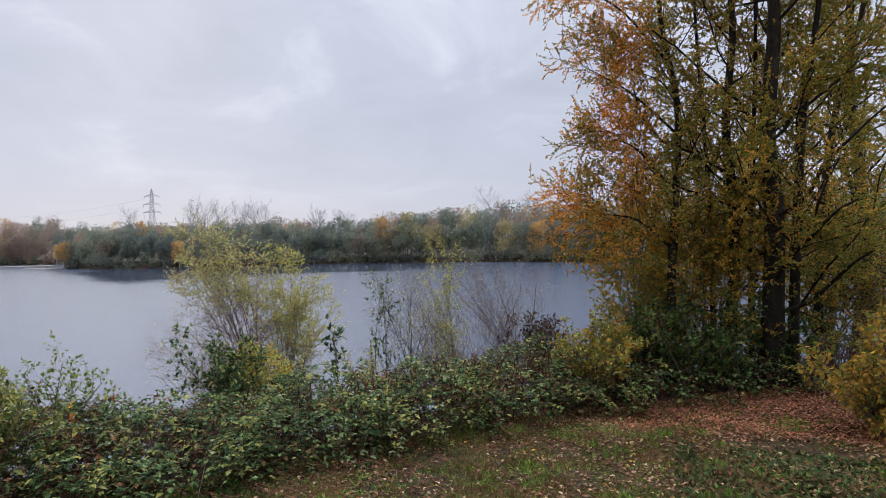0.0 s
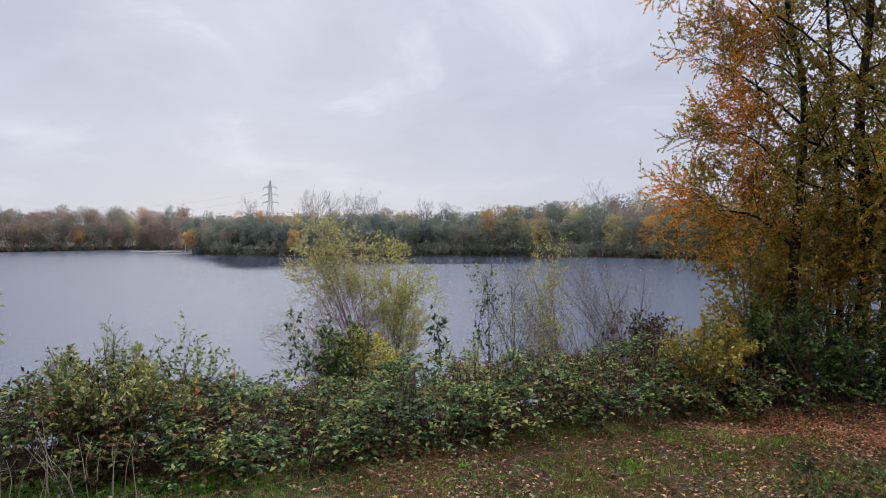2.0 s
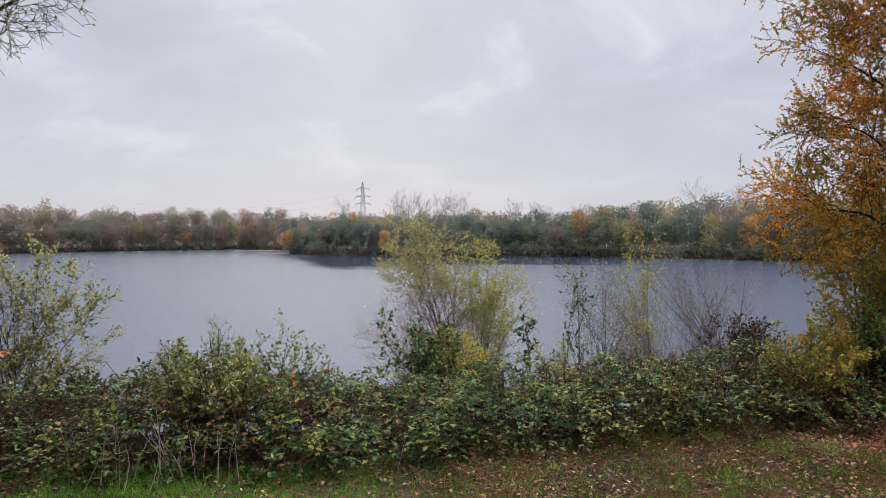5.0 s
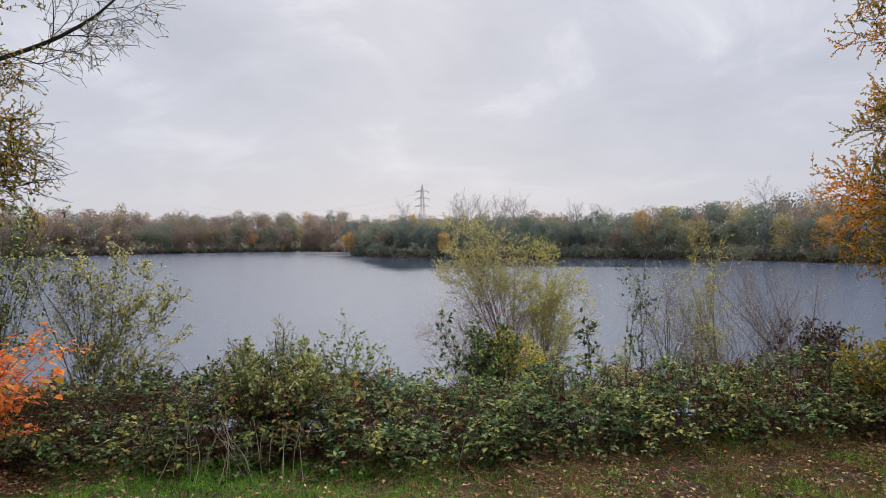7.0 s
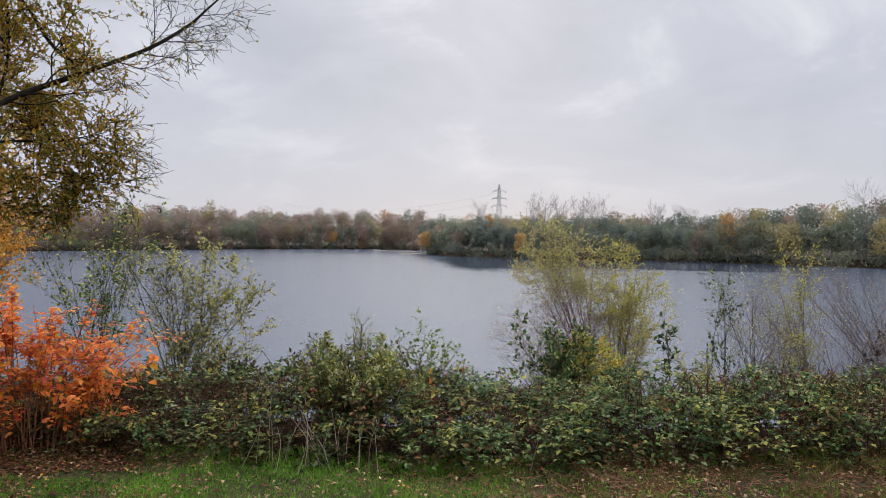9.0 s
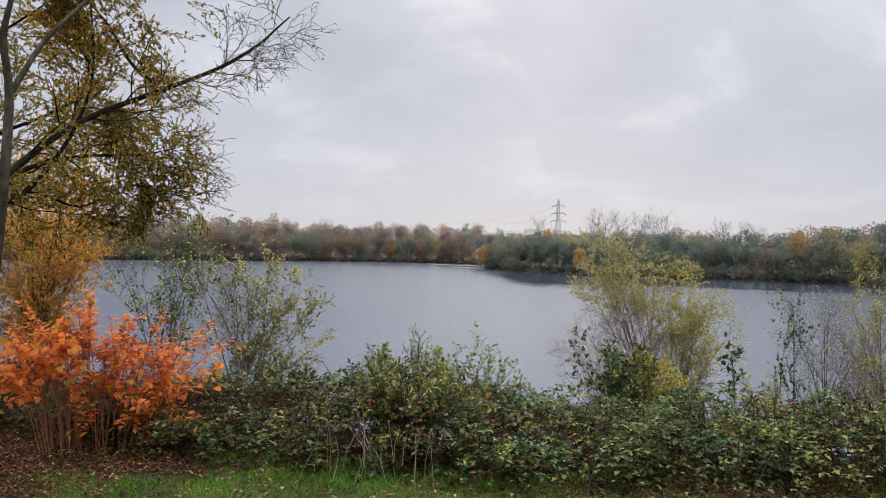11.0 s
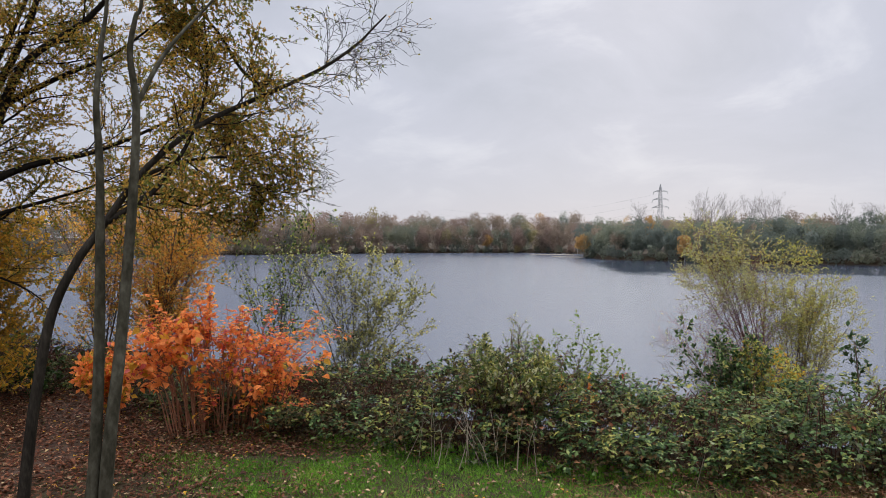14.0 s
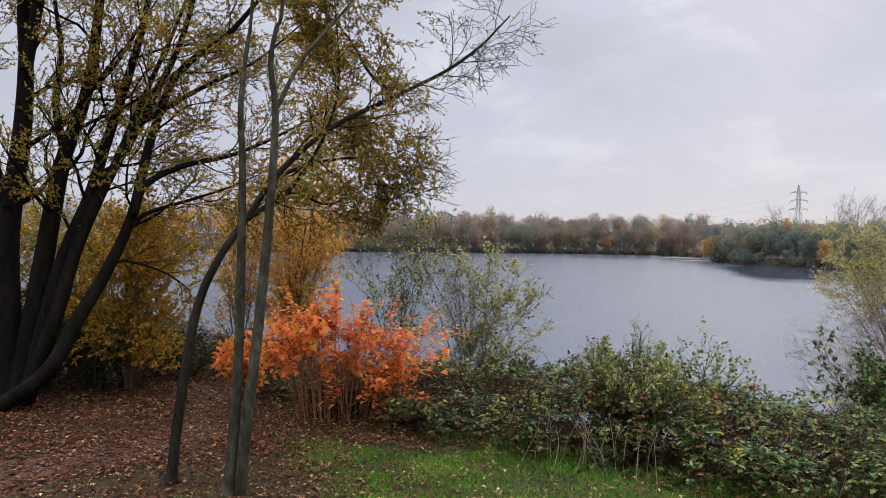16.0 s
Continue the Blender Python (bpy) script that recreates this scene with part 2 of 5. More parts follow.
OAK_GREEN = leaf_material("olive_leaf", [(0.0, (0.082, 0.104, 0.025)), (0.4, (0.165, 0.190, 0.036)), (0.75, (0.270, 0.250, 0.041)), (1.0, (0.420, 0.310, 0.049))], 0.55, 0.6, 0.42, 0.08)
OAK_ORANGE = leaf_material("orange_leaf", [(0.0, (0.46, 0.20, 0.03)), (0.5, (0.72, 0.29, 0.04)), (0.85, (0.86, 0.38, 0.05)), (1.0, (0.84, 0.48, 0.08))], 0.6, 0.6, 0.42, 0.12)
OAK_BROWN = leaf_material("golden_brown_leaf", [(0.0, (0.173, 0.105, 0.022)), (0.5, (0.362, 0.217, 0.036)), (1.0, (0.622, 0.355, 0.050))], 0.55, 0.6, 0.42, 0.12)
GOLD = leaf_material("golden_leaf", [(0.0, (0.267, 0.170, 0.025)), (0.5, (0.601, 0.340, 0.039)), (1.0, (0.900, 0.526, 0.063))], 0.62, 0.6, 0.35, 0.12)
BIRCH = leaf_material("bright_yellow_leaf", [(0.0, (0.454, 0.233, 0.046)), (0.5, (0.821, 0.427, 0.078)), (1.0, (0.900, 0.601, 0.169))], 0.62, 0.6, 0.35, 0.12)
DARK_GREEN = leaf_material("dark_green_leaf", [(0.0, (0.019, 0.041, 0.013)), (0.6, (0.048, 0.083, 0.024)), (1.0, (0.098, 0.123, 0.033))], 0.3, 0.6, 0.4, 0.08)
WILLOW = leaf_material("willow_leaf", [(0.0, (0.260, 0.280, 0.060)), (0.5, (0.500, 0.480, 0.110)), (1.0, (0.760, 0.660, 0.190))], 0.55, 0.6, 0.4, 0.12)
WILLOW_GREY = leaf_material("grey_willow_leaf", [(0.0, (0.260, 0.265, 0.150)), (0.6, (0.440, 0.425, 0.240)), (0.85, (0.600, 0.545, 0.270)), (1.0, (0.800, 0.690, 0.220))], 0.5, 0.6, 0.3, 0.1)
ALDER = leaf_material("sapling_leaf", [(0.0, (0.081, 0.126, 0.026)), (0.6, (0.162, 0.231, 0.042)), (1.0, (0.324, 0.357, 0.063))], 0.45, 0.5, 0.3)
OLIVE_DARK = leaf_material("dark_olive_leaf", [(0.0, (0.045, 0.050, 0.020)), (0.6, (0.100, 0.105, 0.036)), (1.0, (0.19, 0.17, 0.06))], 0.35, 0.6, 0.3, 0.08)
COPPER = leaf_material("purple_brown_leaf", [(0.0, (0.03, 0.012, 0.014)), (1.0, (0.085, 0.035, 0.03))], 0.2, 0.5, 0.4)
FLAME = leaf_material("orange_red_leaf", [(0.0, (0.601, 0.148, 0.048)), (0.45, (0.855, 0.272, 0.071)), (0.8, (0.900, 0.386, 0.104)), (1.0, (0.900, 0.522, 0.133))], 0.6, 0.6, 0.3, 0.12)
RED = leaf_material("red_leaf", [(0.0, (0.35, 0.04, 0.03)), (1.0, (0.55, 0.10, 0.06))], 0.35, 0.5, 0.3)
# red-brown leaves darkened to hold the canopy shade by the path
LITTER_RED = leaf_material("fallen_red_brown_leaf_shaded", [(0.0, (0.026, 0.010, 0.005)), (0.5, (0.092, 0.031, 0.014)), (0.8, (0.175, 0.064, 0.030)), (1.0, (0.340, 0.180, 0.100))], 0.1, 0.6, 0.15, 0.1)
# rust leaves, lightened to offset the shade under the right-hand trees
LITTER_RUST = leaf_material("fallen_rust_leaf", [(0.0, (0.090, 0.034, 0.018)), (0.5, (0.230, 0.085, 0.042)), (0.8, (0.360, 0.150, 0.080)), (1.0, (0.480, 0.270, 0.160))], 0.1, 0.6, 0.15, 0.1)
LITTER_TAN = leaf_material("fallen_tan_leaf", [(0.0, (0.045, 0.027, 0.013)), (0.5, (0.135, 0.077, 0.038)), (0.85, (0.306, 0.203, 0.113)), (1.0, (0.576, 0.432, 0.198))], 0.1, 0.6, 0.15, 0.15)
GRASS = leaf_material("grass_blade", [(0.0, (0.034, 0.095, 0.010)), (0.4, (0.088, 0.215, 0.020)), (0.8, (0.185, 0.350, 0.040)), (1.0, (0.400, 0.470, 0.110))], 0.3, 0.7, 0.35, 0.05)
GRASS_DRY = leaf_material("dry_grass_blade", [(0.0, (0.042, 0.032, 0.010)), (0.5, (0.105, 0.066, 0.025)), (1.0, (0.244, 0.139, 0.071))], 0.25, 0.7, 0.4, 0.08)
# far shore: air haze is put into these paled, greyed base colours
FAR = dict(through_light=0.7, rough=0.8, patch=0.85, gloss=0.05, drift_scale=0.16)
WOOD_GREEN = leaf_material("hazed_green_foliage", [(0.0, (0.159, 0.182, 0.142)), (0.6, (0.211, 0.230, 0.170)), (1.0, (0.292, 0.292, 0.194))], **FAR)
WOOD_DARK = leaf_material("hazed_dark_foliage", [(0.0, (0.125, 0.148, 0.129)), (0.6, (0.162, 0.186, 0.157)), (1.0, (0.215, 0.234, 0.182))], **FAR)
WOOD_BROWN = leaf_material("hazed_brown_foliage", [(0.0, (0.215, 0.176, 0.142)), (0.6, (0.297, 0.237, 0.181)), (1.0, (0.378, 0.292, 0.211))], **FAR)
WOOD_YELLOW = leaf_material("hazed_yellow_foliage", [(0.0, (0.258, 0.241, 0.142)), (0.6, (0.357, 0.310, 0.163)), (1.0, (0.464, 0.378, 0.189))], **FAR)
WOOD_ORANGE = leaf_material("hazed_orange_foliage", [(0.0, (0.378, 0.241, 0.112)), (0.6, (0.499, 0.318, 0.129)), (1.0, (0.568, 0.396, 0.155))], **FAR)
WOOD_RUST = leaf_material("hazed_rust_foliage", [(0.0, (0.232, 0.176, 0.150)), (0.6, (0.305, 0.225, 0.185)), (1.0, (0.378, 0.280, 0.215))], **FAR)
# bare wood paled in the same way, haze included
WOOD_GREY = rough_material("hazed_bare_wood", [(0.3, (0.20, 0.185, 0.175)), (0.7, (0.29, 0.27, 0.255))], 0.5, 0.1)

# ---- building tools ----
def mesh_of(name, verts, faces, mats, index=None, smooth=False):
    """A mesh from arrays; faces is an (n, k) array or a list of such."""
    me = bpy.data.meshes.new(name)
    groups = faces if isinstance(faces, list) else [faces]
    groups = [np.asarray(g, dtype=np.int32) for g in groups if len(g)]
    verts = np.asarray(verts, dtype=np.float32)
    loops = np.concatenate([g.ravel() for g in groups])
    sizes = np.concatenate([np.full(len(g), g.shape[1]) for g in groups])
    me.vertices.add(len(verts))
    me.vertices.foreach_set("co", verts.ravel())
    me.loops.add(len(loops))
    me.loops.foreach_set("vertex_index", loops)
    me.polygons.add(len(sizes))
    me.polygons.foreach_set("loop_start", np.concatenate([[0], np.cumsum(sizes)[:-1]]).astype(np.int32))
    for m in mats:
        me.materials.append(m)
    if index is not None:
        me.polygons.foreach_set("material_index", np.asarray(index, dtype=np.int32))
    me.update(calc_edges=True)
    me.validate()
    if smooth:
        me.polygons.foreach_set("use_smooth", np.ones(len(me.polygons), dtype=bool))
    return me


def part(name, mesh, parent, label=""):
    ob = new(name, mesh)
    ob.parent = parent
    return tagged(ob, label) if label else ob


def thing(name, where, label, category, group=""):
    ob = new(name)
    ob.empty_display_size = 0.2
    ob.location = where
    return tagged(ob, label, category, group)


def unit(v):
    return v / np.maximum(np.linalg.norm(v, axis=-1, keepdims=True), 1e-9)


def at(bearing, dist, z=None):
    """A place by its bearing to the left of straight ahead, its distance and its height (None: on the ground)."""
    x, y = -math.sin(radians(bearing)) * dist, math.cos(radians(bearing)) * dist
    return np.array((x, y, ground_z(x, y) if z is None else z))


def near(bearing, dist, z=None):
    """The same on the bank, in steps of NEAR metres from where the viewer stands when facing it."""
    px, py = stand(bearing)
    x, y = px - math.sin(radians(bearing)) * dist * NEAR, py + math.cos(radians(bearing)) * dist * NEAR
    return np.array((x, y, ground_z(x, y) if z is None else z))


def rise(bearing, dist, slope):
    """A place at that bearing and distance, its height by its slope above eye level."""
    return near(bearing, dist, EYE + dist * NEAR * slope)


def leaves(rng, centres, axes, size, ratio=0.6, spread=0.35, flat=0.0, pieces=2, curl=0.25):
    """Leaf blades, folded along the midrib, from base points and axes. pieces 2: a kite; 4: a broad pointed leaf."""
    k = len(centres)
    if not k:
        return np.zeros((0, 3)), np.zeros((0, 3), int)
    a = unit(axes + rng.normal(0, spread, (k, 3)))
    up = rng.normal(0, 1, (k, 3)) * (1 - flat) + np.array((0, 0, 1.0)) * (flat * 2 + 0.3)
    side = unit(np.cross(a, up))
    nrm = np.cross(side, a)
    ln = (size * rng.uniform(0.65, 1.3, k))[:, None]
    w = ln * ratio * 0.5
    c = centres
    if pieces == 1:
        rows = [c + side * w, c - side * w, c + a * ln]
        tri = np.array([(0, 1, 2)])
    elif pieces == 2:
        rows = [c, c + a * ln * 0.45 + side * w + nrm * w * curl, c + a * ln - nrm * ln * curl * 0.5, c + a * ln * 0.45 - side * w + nrm * w * curl]
        tri = np.array([(0, 1, 2), (0, 2, 3)])
    else:
        rows = [c, c + a * ln * 0.28 + side * w * 0.95 + nrm * w * curl, c + a * ln * 0.65 + side * w * 0.75 + nrm * w * curl * 0.6, c + a * ln - nrm * ln * curl * 0.6,
                c + a * ln * 0.65 - side * w * 0.75 + nrm * w * curl * 0.6, c + a * ln * 0.28 - side * w * 0.95 + nrm * w * curl, c + a * ln * 0.5]
        tri = np.array([(0, 1, 6), (1, 2, 6), (2, 3, 6), (3, 4, 6), (4, 5, 6), (5, 0, 6)])
    v = np.stack(rows, 1)
    f = (np.arange(k)[:, None, None] * v.shape[1] + tri[None]).reshape(-1, 3)
    return v.reshape(-1, 3), f


def tubes(runs):
    """Tapered round stems. runs: (points, radii, sides)."""
    vs, quads, base = [], [], 0
    for pts, rad, sides in runs:
        pts, rad = np.asarray(pts, float), np.asarray(rad, float)
        n = len(pts)
        t = unit(np.gradient(pts, axis=0))
        ref = np.array((0.31, 0.95, 0.05)) if abs(t[0, 2]) > 0.8 else np.array((0.0, 0.0, 1.0))
        u = unit(np.cross(t, ref))
        w = np.cross(t, u)
        ang = np.arange(sides) * (2 * np.pi / sides)
        ring = pts[:, None] + rad[:, None, None] * (np.cos(ang)[None, :, None] * u[:, None] + np.sin(ang)[None, :, None] * w[:, None])
        vs.append(ring.reshape(-1, 3))
        i = np.arange(n - 1)[:, None] * sides
        j, k = np.arange(sides)[None], (np.arange(sides)[None] + 1) % sides
        quads.append(np.stack([base + i + j, base + i + k, base + i + sides + k, base + i + sides + j], -1).reshape(-1, 4))
        base += n * sides
    return np.concatenate(vs), np.concatenate(quads)


def curve_through(points, steps=5):
    """A smooth run of points through a few bends."""
    p = np.asarray(points, float)
    if len(p) == 2:
        return p[0] + (p[1] - p[0]) * np.linspace(0, 1, steps + 1)[:, None]
    q = np.vstack([2 * p[0] - p[1], p, 2 * p[-1] - p[-2]])
    res = []
    for i in range(1, len(q) - 2):
        for s in np.arange(steps) / steps:
            res.append(0.5 * (2 * q[i] + (q[i + 1] - q[i - 1]) * s + (2 * q[i - 1] - 5 * q[i] + 4 * q[i + 1] - q[i + 2]) * s * s + (3 * q[i] - q[i - 1] - 3 * q[i + 1] + q[i + 2]) * s ** 3))
    res.append(p[-1])
    return np.array(res)


def sprout(rng, runs, pts, rad, level, cfg):
    """Side shoots along a stem, shoots on those, and so on. Adds (level, points, radii) to runs."""
    runs.append((level, pts, rad))
    if level >= cfg["levels"]:
        return
    count, ang, ratio = cfg["n"][level], cfg["angle"][level], cfg["ratio"][level]
    start, trop, wob = cfg["start"][level], cfg["rise"][level], cfg["wobble"]
    seg = np.linalg.norm(np.diff(pts, axis=0), axis=1)
    total = seg.sum()
    along = np.concatenate([[0], np.cumsum(seg)]) / total
    tang = unit(np.gradient(pts, axis=0))
    for i in range(count):
        f = start + (1 - start) * (i + rng.uniform(0.1, 0.9)) / count
        p = np.array([np.interp(f, along, pts[:, k]) for k in range(3)])
        d = unit(np.array([np.interp(f, along, tang[:, k]) for k in range(3)]))
        s = unit(np.cross(d, rng.normal(0, 1, 3)))
        if "lean" in cfg and level == 0:
            s = unit(s + np.array(cfg["lean"]) * rng.uniform(0.3, 1.2))
        a = radians(ang * rng.uniform(0.7, 1.25))
        d = unit(d * math.cos(a) + s * math.sin(a))
        length = cfg["len"][level] * rng.uniform(0.6, 1.25) * (1 - 0.45 * f)
        steps = (6, 4, cfg.get("twig_bends", 1))[min(level, 2)]
        q, line = p.copy(), [p.copy()]
        for _ in range(steps):
            d = unit(d + rng.normal(0, wob, 3) + np.array((0, 0, trop)))
            q = q + d * (length / steps)
            line.append(q.copy())
        r0 = max(np.interp(f, along, rad) * ratio, cfg["thin"])
        sprout(rng, runs, np.array(line), np.linspace(r0, max(r0 * 0.3, cfg["thin"] * 0.7), steps + 1), level + 1, cfg)


def stems_mesh(name, runs, mats, sides=(9, 6, 4, 3, 3)):
    v, f = tubes([(p, r, sides[min(l, 4)]) for l, p, r in runs])
    return mesh_of(name, v, f, mats, smooth=True)


def leaf_points(rng, runs, level, per_metre, keep=None):
    """Points and axes for leaves along the shoots of that level and above."""
    ps, ds = [], []
    for l, p, _ in runs:
        if l < level:
            continue
        length = np.linalg.norm(np.diff(p, axis=0), axis=1).sum()
        k = rng.poisson(per_metre * length)
        if not k:
            continue
        f = np.sort(rng.uniform(0.15, 1.03, k)) * (len(p) - 1)
        i = np.minimum(f.astype(int), len(p) - 2)
        ps.append(p[i] + (p[i + 1] - p[i]) * (f - i)[:, None])
        ds.append(unit(p[i + 1] - p[i]))
    if not ps:
        return np.zeros((0, 3)), np.zeros((0, 3))
    ps, ds = np.concatenate(ps), np.concatenate(ds)
    if keep is not None:
        m = rng.uniform(0, 1, len(ps)) < keep(ps)
        ps, ds = ps[m], ds[m]
    return ps, ds


def crown_mesh(name, rng, ps, ds, size, choose, mats, ratio=0.6, spread=0.7, flat=0.3, pieces=2, droop=0.3):
    v, f = leaves(rng, ps, ds + np.array((0, 0, -droop)), size, ratio, spread, flat, pieces, 0.12)
    pick = choose(ps) if choose else np.zeros(len(ps), int)
    return mesh_of(name, v, f, mats, np.repeat(pick, {1: 1, 2: 2}.get(pieces, 6)))


def wave(p, scale, seed):
    """A slow drift between 0 and 1 over space."""
    q = np.asarray(p) * scale + seed * 7.3
    return 0.5 + 0.25 * (np.sin(q[..., 0] * 1.7 + np.sin(q[..., 1] * 1.1)) + np.sin(q[..., 2] * 1.9 + q[..., 1] * 1.3 + np.sin(q[..., 0])))


# ---- lie of the land ----
NEAR = 1.4
EDGE_X = NEAR * np.array((-60.0, -14.0, -8.0, -5.6, -4.4, -3.4, -1.95, -0.6, 1.05, 2.7, 5.0, 9.0, 16.0, 60.0))
EDGE_Y = NEAR * np.array((-4.0, 1.2, 2.5, 2.95, 3.25, 3.65, 4.2, 5.1, 6.0, 6.5, 7.2, 8.5, 9.5, 14.0))
SHORE_AZ = np.array((-110.0, -60.0, -40.0, -22.0, -10.0, 0.0, 8.0, 15.0, 22.0, 27.0, 29.2, 30.0, 33.0, 43.0, 55.0, 72.0, 90.0, 110.0))
SHORE_D = np.array((60.0, 85.0, 110.0, 140.0, 160.0, 176.0, 185.0, 188.0, 195.0, 205.0, 222.0, 285.0, 300.0, 290.0, 264.0, 250.0, 225.0, 150.0))


def shore(az):
    return np.interp(az, SHORE_AZ, SHORE_D)


def behind_edge(x, y):
    """Metres on the lake side of the top of the bank."""
    return (np.asarray(y) - np.interp(x, EDGE_X, EDGE_Y)) * 0.9


def ground_z(x, y):
    x, y = np.asarray(x, float), np.asarray(y, float)
    r = np.hypot(x, y)
    s = behind_edge(x, y)
    fall = np.clip((r - 0.8) / (3.9 * NEAR), 0, 1)
    lawn = (1 - NEAR) * EYE * fall * fall * (3 - 2 * fall)
    bank = lawn - 0.33 * np.maximum(s - NEAR, 0)
    bank = np.maximum(bank, -7.0)
    bumps = 0.03 * np.sin(x * 1.3 + 0.5) * np.sin(y * 1.7) + 0.015 * np.sin(x * 4.1 + y * 3.3)
    over = r - shore(np.degrees(np.arctan2(-x, y)))
    land = WATER + np.clip(0.25 * over, -2.6, 1.6) + np.clip(over - 120, 0, 400) * 0.012
    z = np.where((s > 6) & (over > -12), np.maximum(bank, land), bank)
    res = z + bumps
    return float(res) if res.ndim == 0 else res


def build_ground():
    rings = np.concatenate([np.arange(0.0, 12.0, 0.2)[1:], np.arange(12.0, 40.0, 0.8), np.geomspace(40.0, 130.0, 14)[:-1], np.arange(130.0, 320.0, 4.0), np.geomspace(320.0, 4200.0, 18)])
    az = np.radians(np.arange(0, 360, 1.5))
    x = -np.sin(az)[None] * rings[:, None]
    y = np.cos(az)[None] * rings[:, None]
    z = ground_z(x, y)
    n, k = x.shape
    v = np.concatenate([np.stack([x, y, z], -1).reshape(-1, 3), [[0, 0, ground_z(0.0, 0.0)]]])
    i, j = np.meshgrid(np.arange(n - 1), np.arange(k), indexing="ij")
    a, b = i * k + j, i * k + (j + 1) % k
    quads = np.stack([a, a + k, b + k, b], -1).reshape(-1, 4)
    j = np.arange(k)
    fan = np.stack([np.full(k, n * k), j, (j + 1) % k], -1)
    ob = new("ground", mesh_of("ground", v, [quads, fan], [GROUND], smooth=True))
    return tagged(ob, "patchy autumn turf and brown soil running down to a lake", "ground", kind="structure")


def build_water():
    g = np.linspace(-1, 1, 41)
    x, y = np.meshgrid(g * 420 - 60, g * 360 + 130)
    v = np.stack([x, y, np.full_like(x, WATER)], -1).reshape(-1, 3)
    i, j = np.meshgrid(np.arange(40), np.arange(40), indexing="ij")
    a = i * 41 + j
    ob = new("water", mesh_of("water", v, np.stack([a, a + 1, a + 42, a + 41], -1).reshape(-1, 4), [LAKE]))
    return tagged(ob, "grey lake water with light wind ripples", "lake", kind="structure")


def build_path():
    """A trodden way that comes along the grass and turns down to the water."""
    mid = curve_through([near(112, 6.0), near(92, 5.2), near(79, 5.35), near(71.5, 5.6), near(69.3, 6.4), near(69.2, 7.6), near(68, 9.5)], 8)
    wide = np.interp(np.linspace(0, 1, len(mid)), [0, 0.35, 0.6, 1], [0.7, 0.6, 0.38, 0.4])
    t = unit(np.gradient(mid, axis=0))
    side = unit(np.cross(t, np.array((0, 0, 1.0))))
    rng = np.random.default_rng(5)
    rows = []
    for s in np.linspace(-1, 1, 7):
        p = mid + side * (wide * s * (1 + 0.2 * rng.normal(0, 1, len(mid)) * (abs(s) > 0.9)))[:, None]
        p[:, 2] = ground_z(p[:, 0], p[:, 1]) + 0.014 * (1 - s * s) + (0.006 if abs(s) < 0.9 else -0.02)
        rows.append(p)
    v = np.stack(rows, 1)
    n, k = v.shape[:2]
    i, j = np.meshgrid(np.arange(n - 1), np.arange(k - 1), indexing="ij")
    a = i * k + j
    ob = new("path", mesh_of("path", v.reshape(-1, 3), np.stack([a, a + 1, a + k + 1, a + k], -1).reshape(-1, 4), [PATH_SOIL], smooth=True))
    return tagged(ob, "narrow trodden earth path strewn with fallen leaves", "path", kind="structure")


def build_spits():
    for az0, az1, d0, d1 in ((29.1, 31.6, 226, 232), (29.8, 33.5, 262, 268)):
        n = 24
        az = np.linspace(az0, az1, n)
        v = []
        for a, f in zip(az, np.linspace(0, 1, n)):
            w = 2.2 * math.sin(math.pi * min(f * 0.9 + 0.1, 1)) + 0.3
            d = d0 + (d1 - d0) * f
            for s, h in ((-1, -0.3), (-0.4, 0.16), (0.4, 0.2), (1, -0.3)):
                v.append(at(a, d + s * w, WATER + h))
        i, j = np.meshgrid(np.arange(n - 1), np.arange(3), indexing="ij")
        a = i * 4 + j
        ob = new("shore_spit", mesh_of("shore_spit", v, np.stack([a, a + 1, a + 5, a + 4], -1).reshape(-1, 4), [SAND], smooth=True))
        tagged(ob, "low sandy spit running out into the lake", "sand spit", kind="structure")


build_ground()
build_water()
build_path()
build_spits()

# ---- far shore ----
def clump_crown(rng, base, height, width, count, low=0.1):
    """Leaf clumps of a far crown: one rounded dome with smaller boughs bulging out of it."""
    lobes = rng.integers(9, 14)
    mid = height * (0.5 + low * 0.5)
    c = np.zeros((lobes, 3))
    d = unit(rng.normal(0, 1, (lobes, 3)))
    half = height * (0.5 - low * 0.5)
    c[:] = d * np.array((width * 0.36, width * 0.36, half * 0.7))
    c[:, 2] += mid
    rad = np.minimum(width, height * 0.6) * rng.uniform(0.2, 0.32, lobes)
    c[0], rad[0] = (0, 0, height - width * 0.34), width * 0.32
    c[1], rad[1] = (0, 0, mid), width * 0.42
    k = rng.choice(lobes, count, p=rad ** 2 / (rad ** 2).sum())
    d = unit(rng.normal(0, 1, (count, 3)))
    p = c[k] + d * (rad[k] * rng.uniform(0.6, 1.04, count))[:, None]
    p[:, 2] = np.clip(p[:, 2], 0.2, height * 1.03)
    return p + base, d


